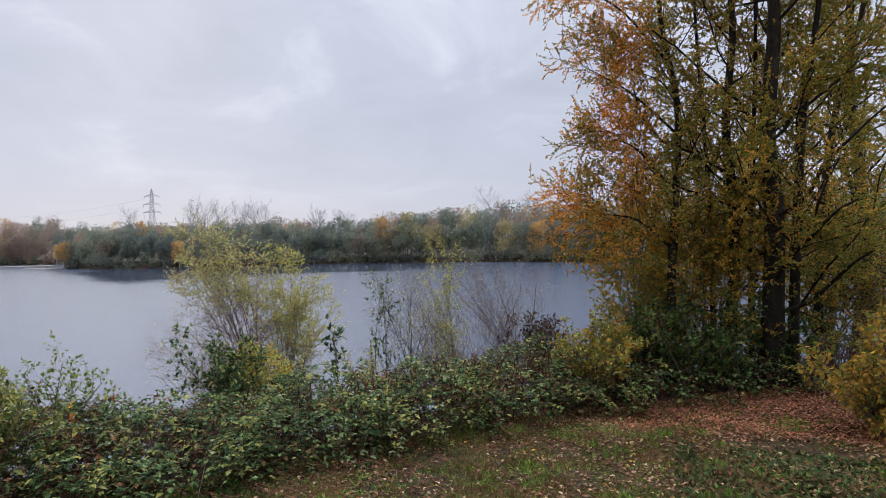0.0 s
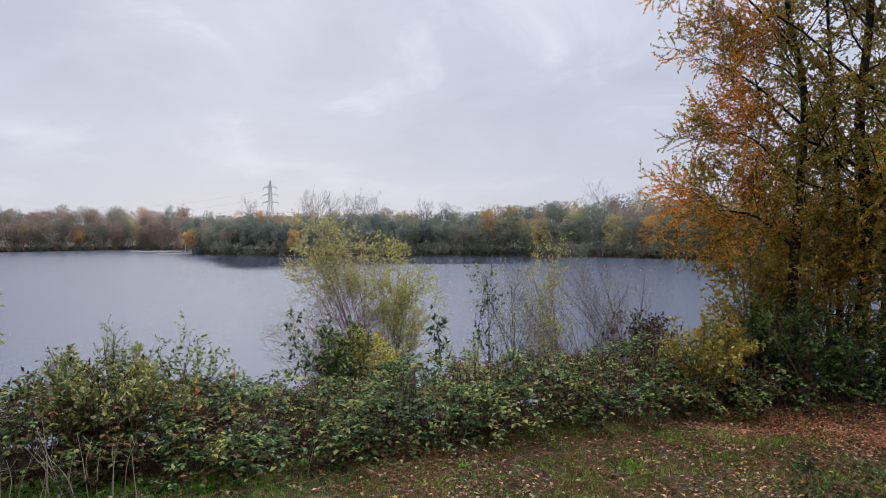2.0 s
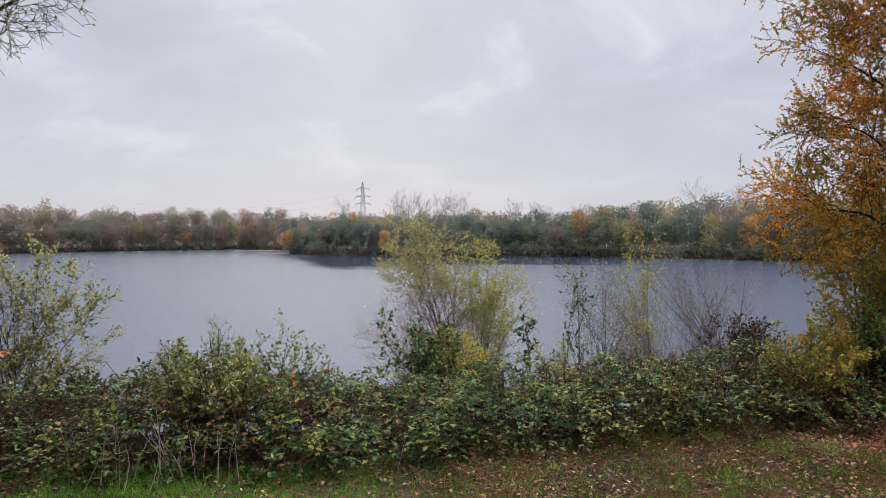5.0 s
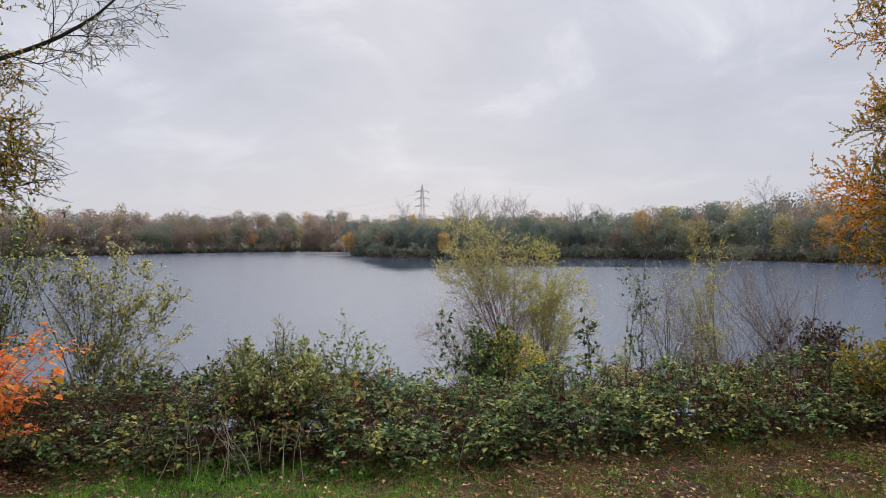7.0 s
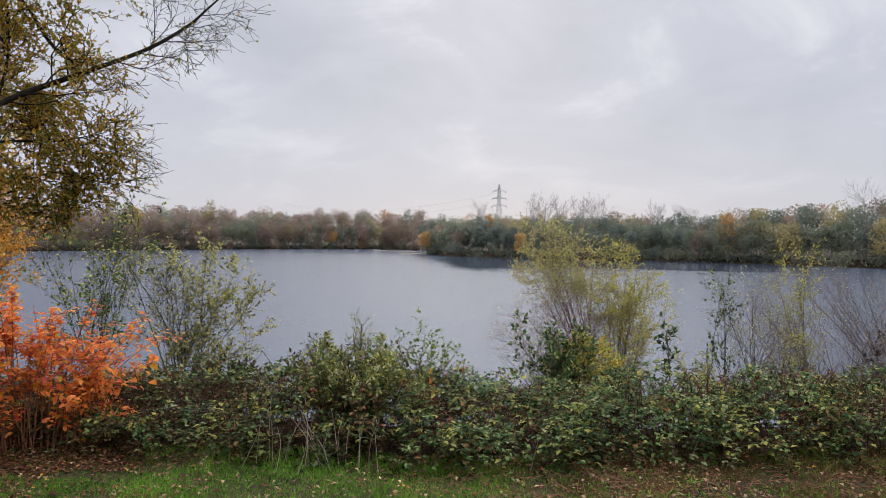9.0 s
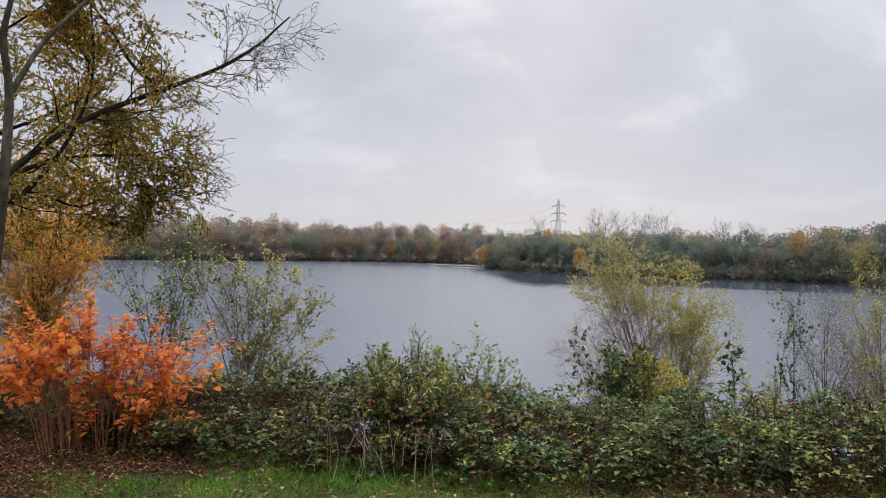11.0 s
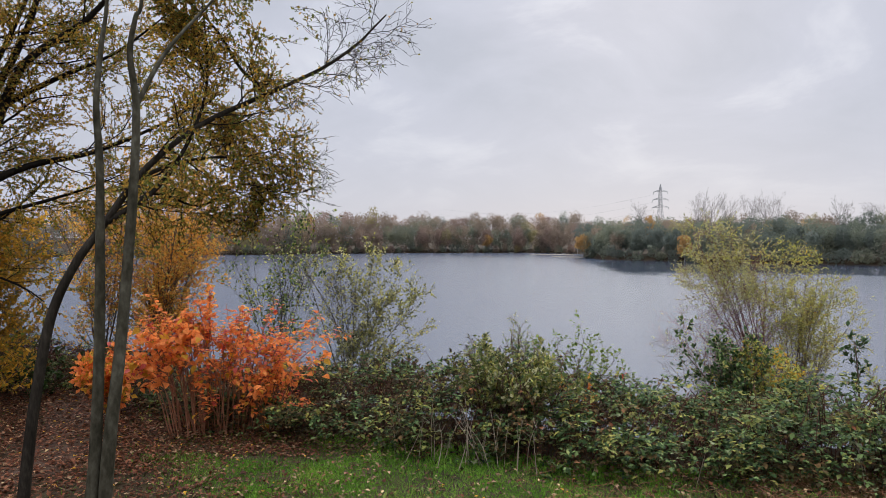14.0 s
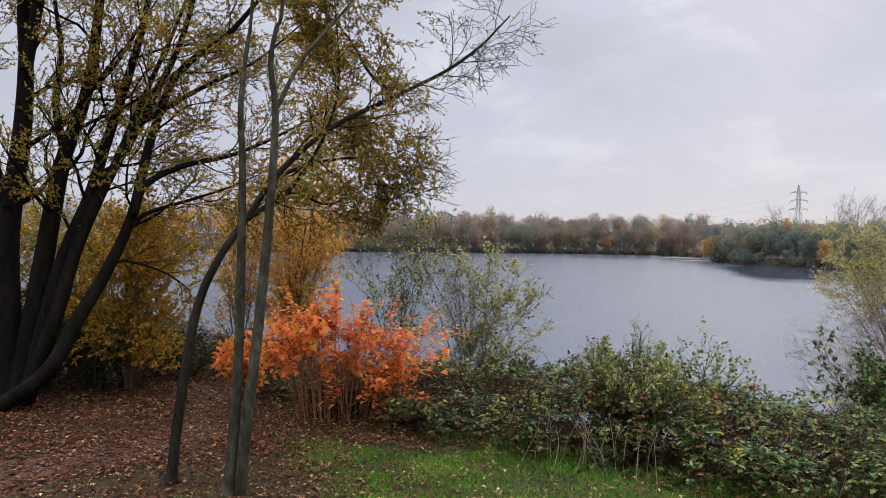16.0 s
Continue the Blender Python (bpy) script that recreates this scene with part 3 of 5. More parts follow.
def far_crown_mesh(name, rng, spec, size):
    ps, ds, ix = [], [], []
    for base, height, width, count, mat, *low in spec:
        p, d = clump_crown(rng, base, height, width, count, *low)
        ps.append(p), ds.append(d), ix.append(np.full(count, mat))
    p, d, ix = np.concatenate(ps), np.concatenate(ds), np.concatenate(ix)
    # each clump is a small ragged tuft lying on the skin of its bough
    k = len(p)
    nrm = unit(d * np.array((1, 1, 0.6)) + rng.normal(0, 0.3, (k, 3)))
    a = unit(np.cross(nrm, rng.normal(0, 1, (k, 3))))
    b = np.cross(nrm, a)
    r = (size * rng.uniform(0.5, 1.25, k))[:, None]
    corners = [p + (a * math.cos(t) + b * math.sin(t)) * r * rng.uniform(0.45, 0.75, (k, 1)) - nrm * r * rng.uniform(0.0, 0.3, (k, 1)) for t in (0.0, 2.1, 4.2)]
    v = np.stack(corners, 1).reshape(-1, 3)
    return mesh_of(name, v, np.arange(3 * k).reshape(-1, 3), FAR_MATS, ix)


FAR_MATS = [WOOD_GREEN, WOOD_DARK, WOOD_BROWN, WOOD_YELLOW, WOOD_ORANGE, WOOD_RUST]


def far_woods(name, label, az0, az1, tall, mix, seed, rows=3, away=0.0, low_mix=(0.5, 0.4, 0.1, 0, 0, 0)):
    """Rows of rounded crowns, lower and greener at the water, browner and taller behind."""
    rng = np.random.default_rng(seed)
    spec, trunks = [], []
    for row in range(rows):
        az = az0
        while az < az1:
            a = az + rng.uniform(-0.3, 0.3)
            d = shore(a) + away + 2.5 + row * 7.0 + rng.uniform(-1.5, 2.5)
            h = tall * rng.uniform(0.82, 1.06) * (0.72, 0.9, 1.0, 1.05)[row]
            w = min(h, 13.0) * rng.uniform(0.55, 0.8)
            base = at(a, d)
            seen = 1.0 if -14 < a < 63 else 0.5
            spec.append((base, h, w, round((125, 92, 80, 60)[row] * h * seen), int(rng.choice(6, p=low_mix if row == 0 and rng.uniform() < 0.6 else mix)), (0.02, 0.08, 0.2, 0.3)[row]))
            if rng.uniform() < 0.5:
                lean = rng.normal(0, 0.05, 2)
                pts = np.array([base + np.array((lean[0] * z, lean[1] * z, z)) for z in np.linspace(-0.3, h * 0.8, 4)])
                trunks.append((pts, np.linspace(0.16, 0.05, 4), 4))
            az += math.degrees(w * 0.4 / d) * rng.uniform(0.85, 1.15)
    # scrub hanging over the water's edge
    az = az0
    while az < az1 and not away:
        a = az + rng.uniform(-0.3, 0.3)
        spec.append((at(a, shore(a) + rng.uniform(-0.4, 1.2), WATER - 0.1), rng.uniform(2.5, 5.0), rng.uniform(3.5, 5.5), round(260 * (1.0 if -14 < a < 63 else 0.35)), int(rng.choice(6, p=low_mix)), 0.0))
        az += math.degrees(2.6 / shore(a)) * rng.uniform(0.8, 1.3)
    ob = new(name)
    tagged(ob, label, "woodland", kind="stuff")
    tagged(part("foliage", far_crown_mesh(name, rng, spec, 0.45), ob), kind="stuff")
    v, f = tubes(trunks)
    tagged(part("trunks", mesh_of(name + "_trunks", v, f, [WOOD_GREY]), ob), kind="stuff")


def far_tree(name, label, az, beyond, height, width, mat, seed, count=700):
    rng = np.random.default_rng(seed)
    base = at(az, shore(az) + beyond)
    ob = thing(name, base, label, "tree")
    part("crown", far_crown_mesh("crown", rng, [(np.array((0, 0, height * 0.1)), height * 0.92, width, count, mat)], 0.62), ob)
    pts = np.array([(0.1 * math.sin(z), 0.1 * math.cos(z), z) for z in np.linspace(-0.3, height * 0.8, 6)])
    v, f = tubes([(pts, np.linspace(0.22, 0.06, 6), 6)])
    part("trunk", mesh_of("trunk", v, f, [WOOD_GREY], smooth=True), ob)


def far_bare_tree(label, az, beyond, height, seed, lift=0.0):
    rng = np.random.default_rng(seed)
    base = at(az, shore(az) + beyond)
    runs = []
    pts = curve_through([(0, 0, -0.3), (rng.normal(0, 0.3), rng.normal(0, 0.3), height * 0.45), (rng.normal(0, 0.5), rng.normal(0, 0.5), height * 0.86)], 5)
    sprout(rng, runs, pts, np.linspace(0.22, 0.05, len(pts)), 0, dict(levels=3, n=(16, 6, 2), angle=(44, 34, 36), ratio=(0.5, 0.6, 0.7), start=(0.34, 0.2, 0.2), rise=(0.14, 0.08, 0.04), wobble=0.12, len=(height * 0.62, height * 0.24, height * 0.1), thin=0.024))
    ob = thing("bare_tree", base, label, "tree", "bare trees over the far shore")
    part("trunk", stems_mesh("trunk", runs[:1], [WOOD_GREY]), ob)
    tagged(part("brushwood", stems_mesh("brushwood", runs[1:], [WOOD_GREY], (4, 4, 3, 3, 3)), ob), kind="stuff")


def pylon(where, height):
    """A lattice mast with three pairs of cross-arms and an earth-wire peak."""
    ob = thing("electricity_pylon", where, "grey steel lattice electricity pylon rising behind the woods", "pylon")
    half = lambda z: np.interp(z / height, [0, 0.62, 0.96, 1.0], [3.4, 1.15, 0.65, 0.1])
    r = 0.13
    corners = ((-1, -1), (1, -1), (1, 1), (-1, 1))
    for sx, sy in corners:
        pts = np.array([(sx * half(z), sy * half(z), z) for z in np.linspace(0, height, 9)])
        v, f = tubes([(pts, np.full(9, r), 4)])
        part("leg", mesh_of("leg", v, f, [STEEL]), ob)
    runs = []
    levels = np.concatenate([np.linspace(0, height * 0.6, 8), np.linspace(height * 0.6, height * 0.96, 10)[1:]])
    for z0, z1 in zip(levels[:-1], levels[1:]):
        for (ax, ay), (bx, by) in zip(corners, corners[1:] + corners[:1]):
            runs.append((np.array([(ax * half(z0), ay * half(z0), z0), (bx * half(z1), by * half(z1), z1)]), np.full(2, 0.07), 3))
            runs.append((np.array([(bx * half(z0), by * half(z0), z0), (ax * half(z1), ay * half(z1), z1)]), np.full(2, 0.07), 3))
    v, f = tubes(runs)
    part("bracing", mesh_of("bracing", v, f, [STEEL]), ob)
    for z, reach in ((height * 0.88, 5.0), (height * 0.75, 5.6), (height * 0.62, 6.0)):
        arm = []
        for s in (-1, 1):
            tip = np.array((s * reach, 0, z - 0.2))
            for sy in (-1, 1):
                for dz in (0.0, 1.1):
                    arm.append((np.array([(s * half(z), sy * half(z), z + dz), tip]), np.full(2, 0.12), 3))
            for f0 in (0.3, 0.6):
                q = np.array((s * half(z), 0, z)) * (1 - f0) + tip * f0
                arm.append((np.array([q, q + np.array((0, 0, 1.1 * (1 - f0)))]), np.full(2, 0.08), 3))
        v, f = tubes(arm)
        beam = part("crossarm", mesh_of("crossarm", v, f, [STEEL]), ob)
        for s in (-1, 1):
            v, f = tubes([(np.array([(s * reach, 0, z - 0.2), (s * reach, 0, z - 1.8)]), np.full(2, 0.14), 5)])
            part("insulator", mesh_of("insulator", v, f, [STEEL]), beam)


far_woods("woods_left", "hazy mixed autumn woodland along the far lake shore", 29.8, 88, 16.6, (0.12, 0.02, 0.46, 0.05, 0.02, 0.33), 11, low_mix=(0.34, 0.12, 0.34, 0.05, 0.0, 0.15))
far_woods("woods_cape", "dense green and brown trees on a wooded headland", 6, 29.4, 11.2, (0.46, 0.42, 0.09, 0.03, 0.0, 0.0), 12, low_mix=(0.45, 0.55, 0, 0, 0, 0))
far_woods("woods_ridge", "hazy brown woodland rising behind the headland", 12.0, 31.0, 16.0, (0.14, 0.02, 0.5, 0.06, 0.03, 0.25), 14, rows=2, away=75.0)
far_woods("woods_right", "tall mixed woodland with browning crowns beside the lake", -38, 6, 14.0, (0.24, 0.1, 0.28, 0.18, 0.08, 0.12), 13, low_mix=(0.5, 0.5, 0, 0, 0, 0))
for name, label, az, beyond, height, width, mat, seed in (
    ("orange_tree", "small orange autumn tree on the wooded far shore", 29.1, -1.5, 8.0, 6.0, 4, 21),
    ("orange_tree", "orange autumn tree low on the wooded headland", 21.2, -1.0, 7.4, 5.0, 4, 22),
    ("orange_tree", "yellow-orange crown above the headland trees", 23.9, 12, 11.5, 4.2, 4, 23),
    ("golden_tree", "broad golden tree standing in the far woods", 5.0, 5, 11.5, 6.5, 4, 24),
    ("yellow_tree", "yellow-green tree in the far woods", 3.0, 4, 12.5, 6.0, 3, 25),
    ("yellow_tree", "yellowing tree in the far woods", 40.5, 2, 10.0, 5.0, 3, 26),
    ("poplar_tree", "tall pale green tree above the far woods", 46.6, 10, 18.5, 7.0, 3, 27),
    ("orange_tree", "small orange tree at the far shore", 37.0, 1, 8.0, 4.5, 4, 28),
):
    far_tree(name, label, az, beyond, height, width, mat, seed)
for i, (az, beyond, height) in enumerate(((20.1, 26, 17.0), (19.2, 30, 18.0), (18.3, 27, 16.5), (16.4, 28, 16.5), (15.5, 26, 17.0), (14.7, 30, 15.5), (10.5, 20, 14.5), (8.0, 22, 14.0), (-4.0, 14, 17.0), (-7.4, 12, 15.5), (24.5, 24, 15.5))):
    far_bare_tree("leafless grey tree rising above the far woods", az, beyond, height * 0.88, 40 + i)
def power_line(label, start, end, sag):
    """One sagging conductor."""
    f = np.linspace(0, 1, 25)[:, None]
    pts = start + (end - start) * f - np.array((0, 0, 4.0 * sag)) * f * (1 - f)
    v, faces = tubes([(pts - start, np.full(25, 0.035), 4)])
    ob = new("power_line", mesh_of("power_line", v, faces, [STEEL]))
    ob.location = start
    tagged(ob, label, "power line", "conductors of the pylon")


PYLON = at(23.05, 500, -2.0)
pylon(PYLON, 42.0)
for tip, high in ((-6.0, 24.0), (-5.6, 29.5), (-5.0, 35.0)):
    power_line("thin grey power line strung from the pylon", PYLON + np.array((tip, 0, high)), at(41.0, 660, high - 4.0), 9.0)

# ---- plants on the bank ----
def edge_point(x, s=0.0):
    """A place s metres behind the top of the bank."""
    y = np.interp(x, EDGE_X, EDGE_Y) + s / 0.9
    return np.array((x, y, ground_z(x, y)))


def bramble_bush(x0, x1, height, deep, leaves_n, seed, label, mats, mixp):
    """A low thicket of arching canes: bare and dark at the foot, leaves in threes over the top."""
    rng = np.random.default_rng(seed)
    mid = edge_point((x0 + x1) / 2, deep * 0.4)
    ob = thing("bramble_bush", mid, label, "bramble bush", "brambles along the top of the bank")
    per = 13
    k = leaves_n // (3 * per)
    # arching sprays, one above the other over a lumpy rounded back, with dark gaps between
    x = rng.uniform(x0 - 0.12, x1 + 0.12, k)
    f = rng.uniform(0.0, 1.0, k) ** 0.9
    lump = 0.62 + 0.42 * wave(np.stack([x * 1.6, f * 3, f * 0], -1), 1.6, seed) + 0.34 * wave(np.stack([x * 3.1, f * 4, f * 2], -1), 1.9, seed + 5)
    ends = np.clip(np.minimum(x - x0 + 0.5, x1 - x + 0.5) / 0.6, 0.6, 1)
    s = -0.05 + deep * f
    y = np.interp(x, EDGE_X, EDGE_Y) + s / 0.9
    top = height * lump * ends * np.clip(0.7 + 1.1 * f, 0, 1) * (1 - 0.2 * np.clip(f - 0.6, 0, 1))
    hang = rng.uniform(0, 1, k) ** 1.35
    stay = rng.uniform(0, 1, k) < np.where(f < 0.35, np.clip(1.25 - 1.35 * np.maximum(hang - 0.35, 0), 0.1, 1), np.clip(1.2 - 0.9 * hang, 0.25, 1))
    z = ground_z(x, y) + top * (1 - 0.92 * hang)
    y = y + np.where(f < 0.35, 0.02 * hang - 0.2 * rng.uniform(0, 1, k), 0)
    x, y, z, f, hang = x[stay], y[stay], z[stay], f[stay], hang[stay]
    k = len(x)
    c = np.stack([x, y, z], -1) - mid
    out = unit(np.stack([rng.normal(0, 0.9, k), -0.9 + f * 0.9 + rng.normal(0, 0.5, k), rng.uniform(-0.25, 0.3, k)], -1))
    # leaves in threes along each spray, which bends down towards its tip
    t = rng.uniform(-0.1, 1.0, (k, per))
    c = (c[:, None] + out[:, None] * (0.3 * t)[..., None] + rng.normal(0, 1, (k, per, 3)) * np.array((0.05, 0.05, 0.018)) - np.array((0, 0, 0.12)) * (t ** 2)[..., None]).reshape(-1, 3)
    out = unit(np.repeat(out, per, 0) + rng.normal(0, 0.45, (k * per, 3)))
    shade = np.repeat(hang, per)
    f = np.repeat(f, per)
    kind = np.repeat([rng.choice(len(mats), p=mixp) for _ in range(k)], per)
    k = len(c)
    side = unit(np.cross(out, np.array((0, 0, 1.0))))
    cs, ds = [], []
    for turn in (-0.95, 0.0, 0.95):
        cs.append(c + out * 0.012)
        ds.append(out * math.cos(turn) + side * math.sin(turn))
    cs, ds = np.concatenate(cs), np.concatenate(ds)
    size = 0.05 * rng.uniform(0.6, 1.3, len(cs))
    v, fa = leaves(rng, cs, ds, size, 0.66, 0.28, 0.7, 2, 0.2)
    pick = np.where(rng.uniform(0, 1, k) < 0.3, [rng.choice(len(mats), p=mixp) for _ in range(k)], kind)
    # dead brown leaves low down, whose dark colour also carries the foot's shade
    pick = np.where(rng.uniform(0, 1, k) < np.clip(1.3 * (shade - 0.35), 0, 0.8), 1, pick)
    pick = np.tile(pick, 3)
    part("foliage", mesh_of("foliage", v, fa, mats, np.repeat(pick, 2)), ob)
    # broad leaves on the outside of the thicket, one by one
    for i in rng.choice(np.flatnonzero(np.tile(f < 0.5, 3)), 70, replace=False):
        leaf = part("leaf", BRAMBLE_LEAVES[rng.choice(4, p=(0.6, 0.2, 0.16, 0.04))], ob)
        q = Vector(ds[i] + np.array((0, -0.3, -0.1))).to_track_quat("X", "Z")
        leaf.matrix_local = Matrix.LocRotScale(cs[i] + np.array((0, -0.02, 0.012)), q @ Euler((rng.normal(0, 0.4), 0, 0)).to_quaternion(), [rng.uniform(0.7, 1.15)] * 3)
    # canes
    runs = []
    for i in range(int((x1 - x0) * 60)):
        a = rng.uniform(x0, x1)
        s0, s1 = rng.uniform(0.05, deep * 0.5), rng.uniform(-0.2, deep)
        p0 = edge_point(a, s0)
        p1 = edge_point(a + rng.normal(0, 0.4), s1)
        h = height * rng.uniform(0.5, 1.05)
        m = (p0 + p1) / 2 + np.array((0, 0, h * 1.15))
        p1[2] += rng.uniform(0.0, 0.3) * height
        runs.append((1, curve_through([p0 - mid, m - mid, p1 - mid], 3), np.linspace(0.005, 0.0025, 7)))
    tagged(part("brushwood", stems_mesh("brushwood", runs, [CANE], (4, 4, 4, 4, 4)), ob), kind="stuff")
    return ob


def bush(name, where, height, spread, label, category, mats, choose, seed, stems=7, n=(7, 5, 3), size=0.05, per=34, twig=TWIG, ratio=0.6, leaf_level=2, up=0.10, thick=0.014, angle=(32, 38, 40), keep=None, lens=None, flat=0.3, pieces=2, droop=0.2, lean=(0, 0), start=0.2, levels=3, group="", aims=(), jitter=0.12):
    """A shrub or young tree of several stems from one foot, towards the aims where there are any."""
    rng = np.random.default_rng(seed)
    ob = thing(name, where, label, category, group)
    runs = []
    lens = [NEAR * v for v in (lens or (height * 0.42, height * 0.2, height * 0.09))]
    height, spread, thick, lean = height * NEAR, spread * NEAR, thick * 1.2, (lean[0] * NEAR, lean[1] * NEAR)
    cfg = dict(levels=levels, n=n, angle=angle, ratio=(0.55, 0.6, 0.7, 0.7), start=(start, 0.15, 0.1, 0.1), rise=(up, up * 0.5, 0.0, 0.0), wobble=0.14, len=lens, thin=0.0016)
    for i in range(stems):
        a = rng.uniform(0, 2 * math.pi)
        o = spread * rng.uniform(0.15, 1.0) if stems > 1 else spread * 0.3
        h = height * (rng.uniform(0.72, 1.0) if i else 1.0) * (1 - 0.18 * o / max(spread, 1e-6))
        tip = np.array((math.cos(a) * o + lean[0], math.sin(a) * o + lean[1], h))
        if aims:
            tip = np.asarray(aims[i % len(aims)]) - where + rng.normal(0, jitter, 3) * (i >= len(aims))
        bend = tip * np.array((0.35, 0.35, 0.5)) + np.array((*rng.normal(0, 0.05 * height * 0.4, 2), 0))
        pts = curve_through([(rng.normal(0, 0.04), rng.normal(0, 0.04), -0.08), bend, tip], 5)
        sprout(rng, runs, pts, np.linspace(thick, thick * 0.3, len(pts)), 0, cfg)
    main = [r for r in runs if r[0] == 0]
    for r in main:
        part("stem", stems_mesh("stem", [r], [twig], (7, 5, 4, 3, 3)), ob)
    tagged(part("brushwood", stems_mesh("brushwood", [r for r in runs if r[0] > 0], [twig], (5, 4, 3, 3, 3)), ob), kind="stuff")
    ps, ds = leaf_points(rng, runs, leaf_level, per, keep)
    if len(ps):
        part("foliage", crown_mesh("foliage", rng, ps, ds, size, choose and (lambda p: choose(p, rng)), mats, ratio, 0.7, flat, pieces, droop), ob)
    return ob


def weighted(*w):
    w = np.array(w) / sum(w)
    return lambda p, rng: rng.choice(len(w), len(p), p=w)


GREEN_MIX = [BRAMBLE, BRAMBLE_DARK, BRAMBLE_PALE, LEAF_WHITE]
BRAMBLE_LEAVES = [mesh_of("leaf", *leaves(np.random.default_rng(2), np.zeros((1, 3)), np.array([(1.0, 0, 0)]), 0.056, 0.68, 0.0, 1.0, 4, 0.25), [m]) for m in GREEN_MIX]
for x0, x1, h, deep, count, seed, label, w in (
    (-4.5, -3.55, 0.40, 1.7, 4200, 101, "dark bramble thicket with brown lower canes at the lawn edge", (0.42, 0.44, 0.12, 0.02)),
    (-3.6, -2.75, 0.62, 1.7, 5200, 102, "tall yellow-green bramble mound with dry stalks before it", (0.37, 0.30, 0.31, 0.02)),
    (-2.85, -2.05, 0.44, 1.7, 5200, 103, "dense green bramble mound beside the lawn", (0.54, 0.25, 0.18, 0.03)),
    (-2.15, -1.3, 0.4, 1.9, 5400, 104, "dense green bramble thicket at the top of the bank", (0.58, 0.22, 0.17, 0.03)),
    (-1.4, -0.5, 0.5, 2.0, 6000, 105, "green bramble thicket below the willow shrub", (0.54, 0.22, 0.20, 0.04)),
    (-0.6, 0.3, 0.5, 2.0, 6000, 106, "bramble thicket with pale undersides and dark gaps", (0.50, 0.27, 0.16, 0.07)),
    (0.2, 1.1, 0.5, 1.9, 5600, 107, "bramble thicket with yellow-green leaves and reddish canes", (0.44, 0.30, 0.23, 0.03)),
    (1.0, 1.75, 0.46, 1.6, 4200, 108, "thin reddish bramble thicket under the trees", (0.34, 0.46, 0.18, 0.02)),
    (1.65, 2.6, 0.36, 1.7, 2600, 109, "dark bramble thicket at the feet of the trees", (0.47, 0.42, 0.11, 0.00)),
    (2.5, 3.6, 0.34, 1.7, 2000, 110, "dark ragged brambles behind the tree trunks", (0.42, 0.46, 0.12, 0.00)),
    (3.5, 5.0, 0.4, 1.7, 2000, 111, "brown and green brambles behind the tree trunks", (0.37, 0.45, 0.18, 0.00)),
    (-5.4, -4.4, 0.36, 1.7, 4400, 112, "brown brambles behind the orange knotweed", (0.32, 0.56, 0.12, 0.00)),
    (-6.3, -5.3, 0.3, 1.7, 4000, 113, "brown brambles behind the orange leaves", (0.32, 0.57, 0.11, 0.00)),
    (-8.2, -6.7, 0.34, 1.7, 2600, 114, "dark brambles under the many-stemmed tree", (0.37, 0.53, 0.10, 0.00)),
    (-10.2, -8.1, 0.34, 1.7, 2000, 115, "dark brambles along the bank past the path", (0.37, 0.53, 0.10, 0.00)),
):
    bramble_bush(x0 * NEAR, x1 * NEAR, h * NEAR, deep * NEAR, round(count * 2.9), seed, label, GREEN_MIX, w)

# willow shrub and its neighbours
def upper(where, slope, fade, seed, least=0.05):
    """Leaves above a sight line of that slope, thinning out over fade metres below it, in uneven clumps."""
    far = math.hypot(where[0], where[1])
    return lambda p: np.clip((p[:, 2] + where[2] - EYE - far * slope) / fade + 1, least, 1) * np.clip(0.25 + 1.5 * wave(p, 2.6, seed), 0, 1)


WILLOW_FOOT, LIME_FOOT = near(15.0, 8.9), near(13.4, 8.6)
bush("willow_shrub", WILLOW_FOOT, 2.6, 0.6, "yellow-green willow shrub with fine twigs, bare and reddish below", "willow shrub", [WILLOW, WILLOW_GREY], weighted(0.42, 0.58), 201, stems=14, n=(12, 6, 4), size=0.044, per=40, ratio=0.34, twig=TWIG_RED, lens=(0.66, 0.32, 0.16), angle=(44, 40, 38), start=0.25, up=0.05, thick=0.011, jitter=0.3,
     aims=[rise(b, 8.9, h) for b, h in ((19.2, -0.02), (16.4, -0.02), (20.4, -0.05), (17.8, -0.005), (17.0, -0.055), (18.6, -0.05), (20.9, -0.11), (21.4, -0.14))], keep=upper(WILLOW_FOOT, -0.06, 0.55, 3))
bush("willow_shrub", LIME_FOOT, 2.2, 0.5, "bright lime-yellow willow shrub with dense whippy shoots", "willow shrub", [WILLOW, WILLOW_GREY, GOLD], weighted(0.76, 0.19, 0.05), 202, stems=12, n=(11, 5, 4), size=0.044, per=38, ratio=0.32, twig=TWIG, lens=(0.62, 0.3, 0.15), angle=(38, 38, 38), start=0.2, up=0.05, thick=0.010, jitter=0.24,
     aims=[rise(b, 8.6, h) for b, h in ((13.5, -0.04), (11.7, -0.035), (12.6, -0.055), (14.2, -0.065), (11.0, -0.08), (9.9, -0.115), (14.9, -0.09), (12.2, -0.10))], keep=upper(LIME_FOOT, -0.14, 0.5, 5))
bush("golden_shrub", near(16.2, 7.2), 0.95, 0.45, "small yellow-green shrub growing through the brambles", "shrub", [GOLD, WILLOW, ALDER], weighted(0.25, 0.55, 0.2), 203, stems=10, size=0.055, per=34, ratio=0.5, lean=(0.1, 0), angle=(40, 42, 40))
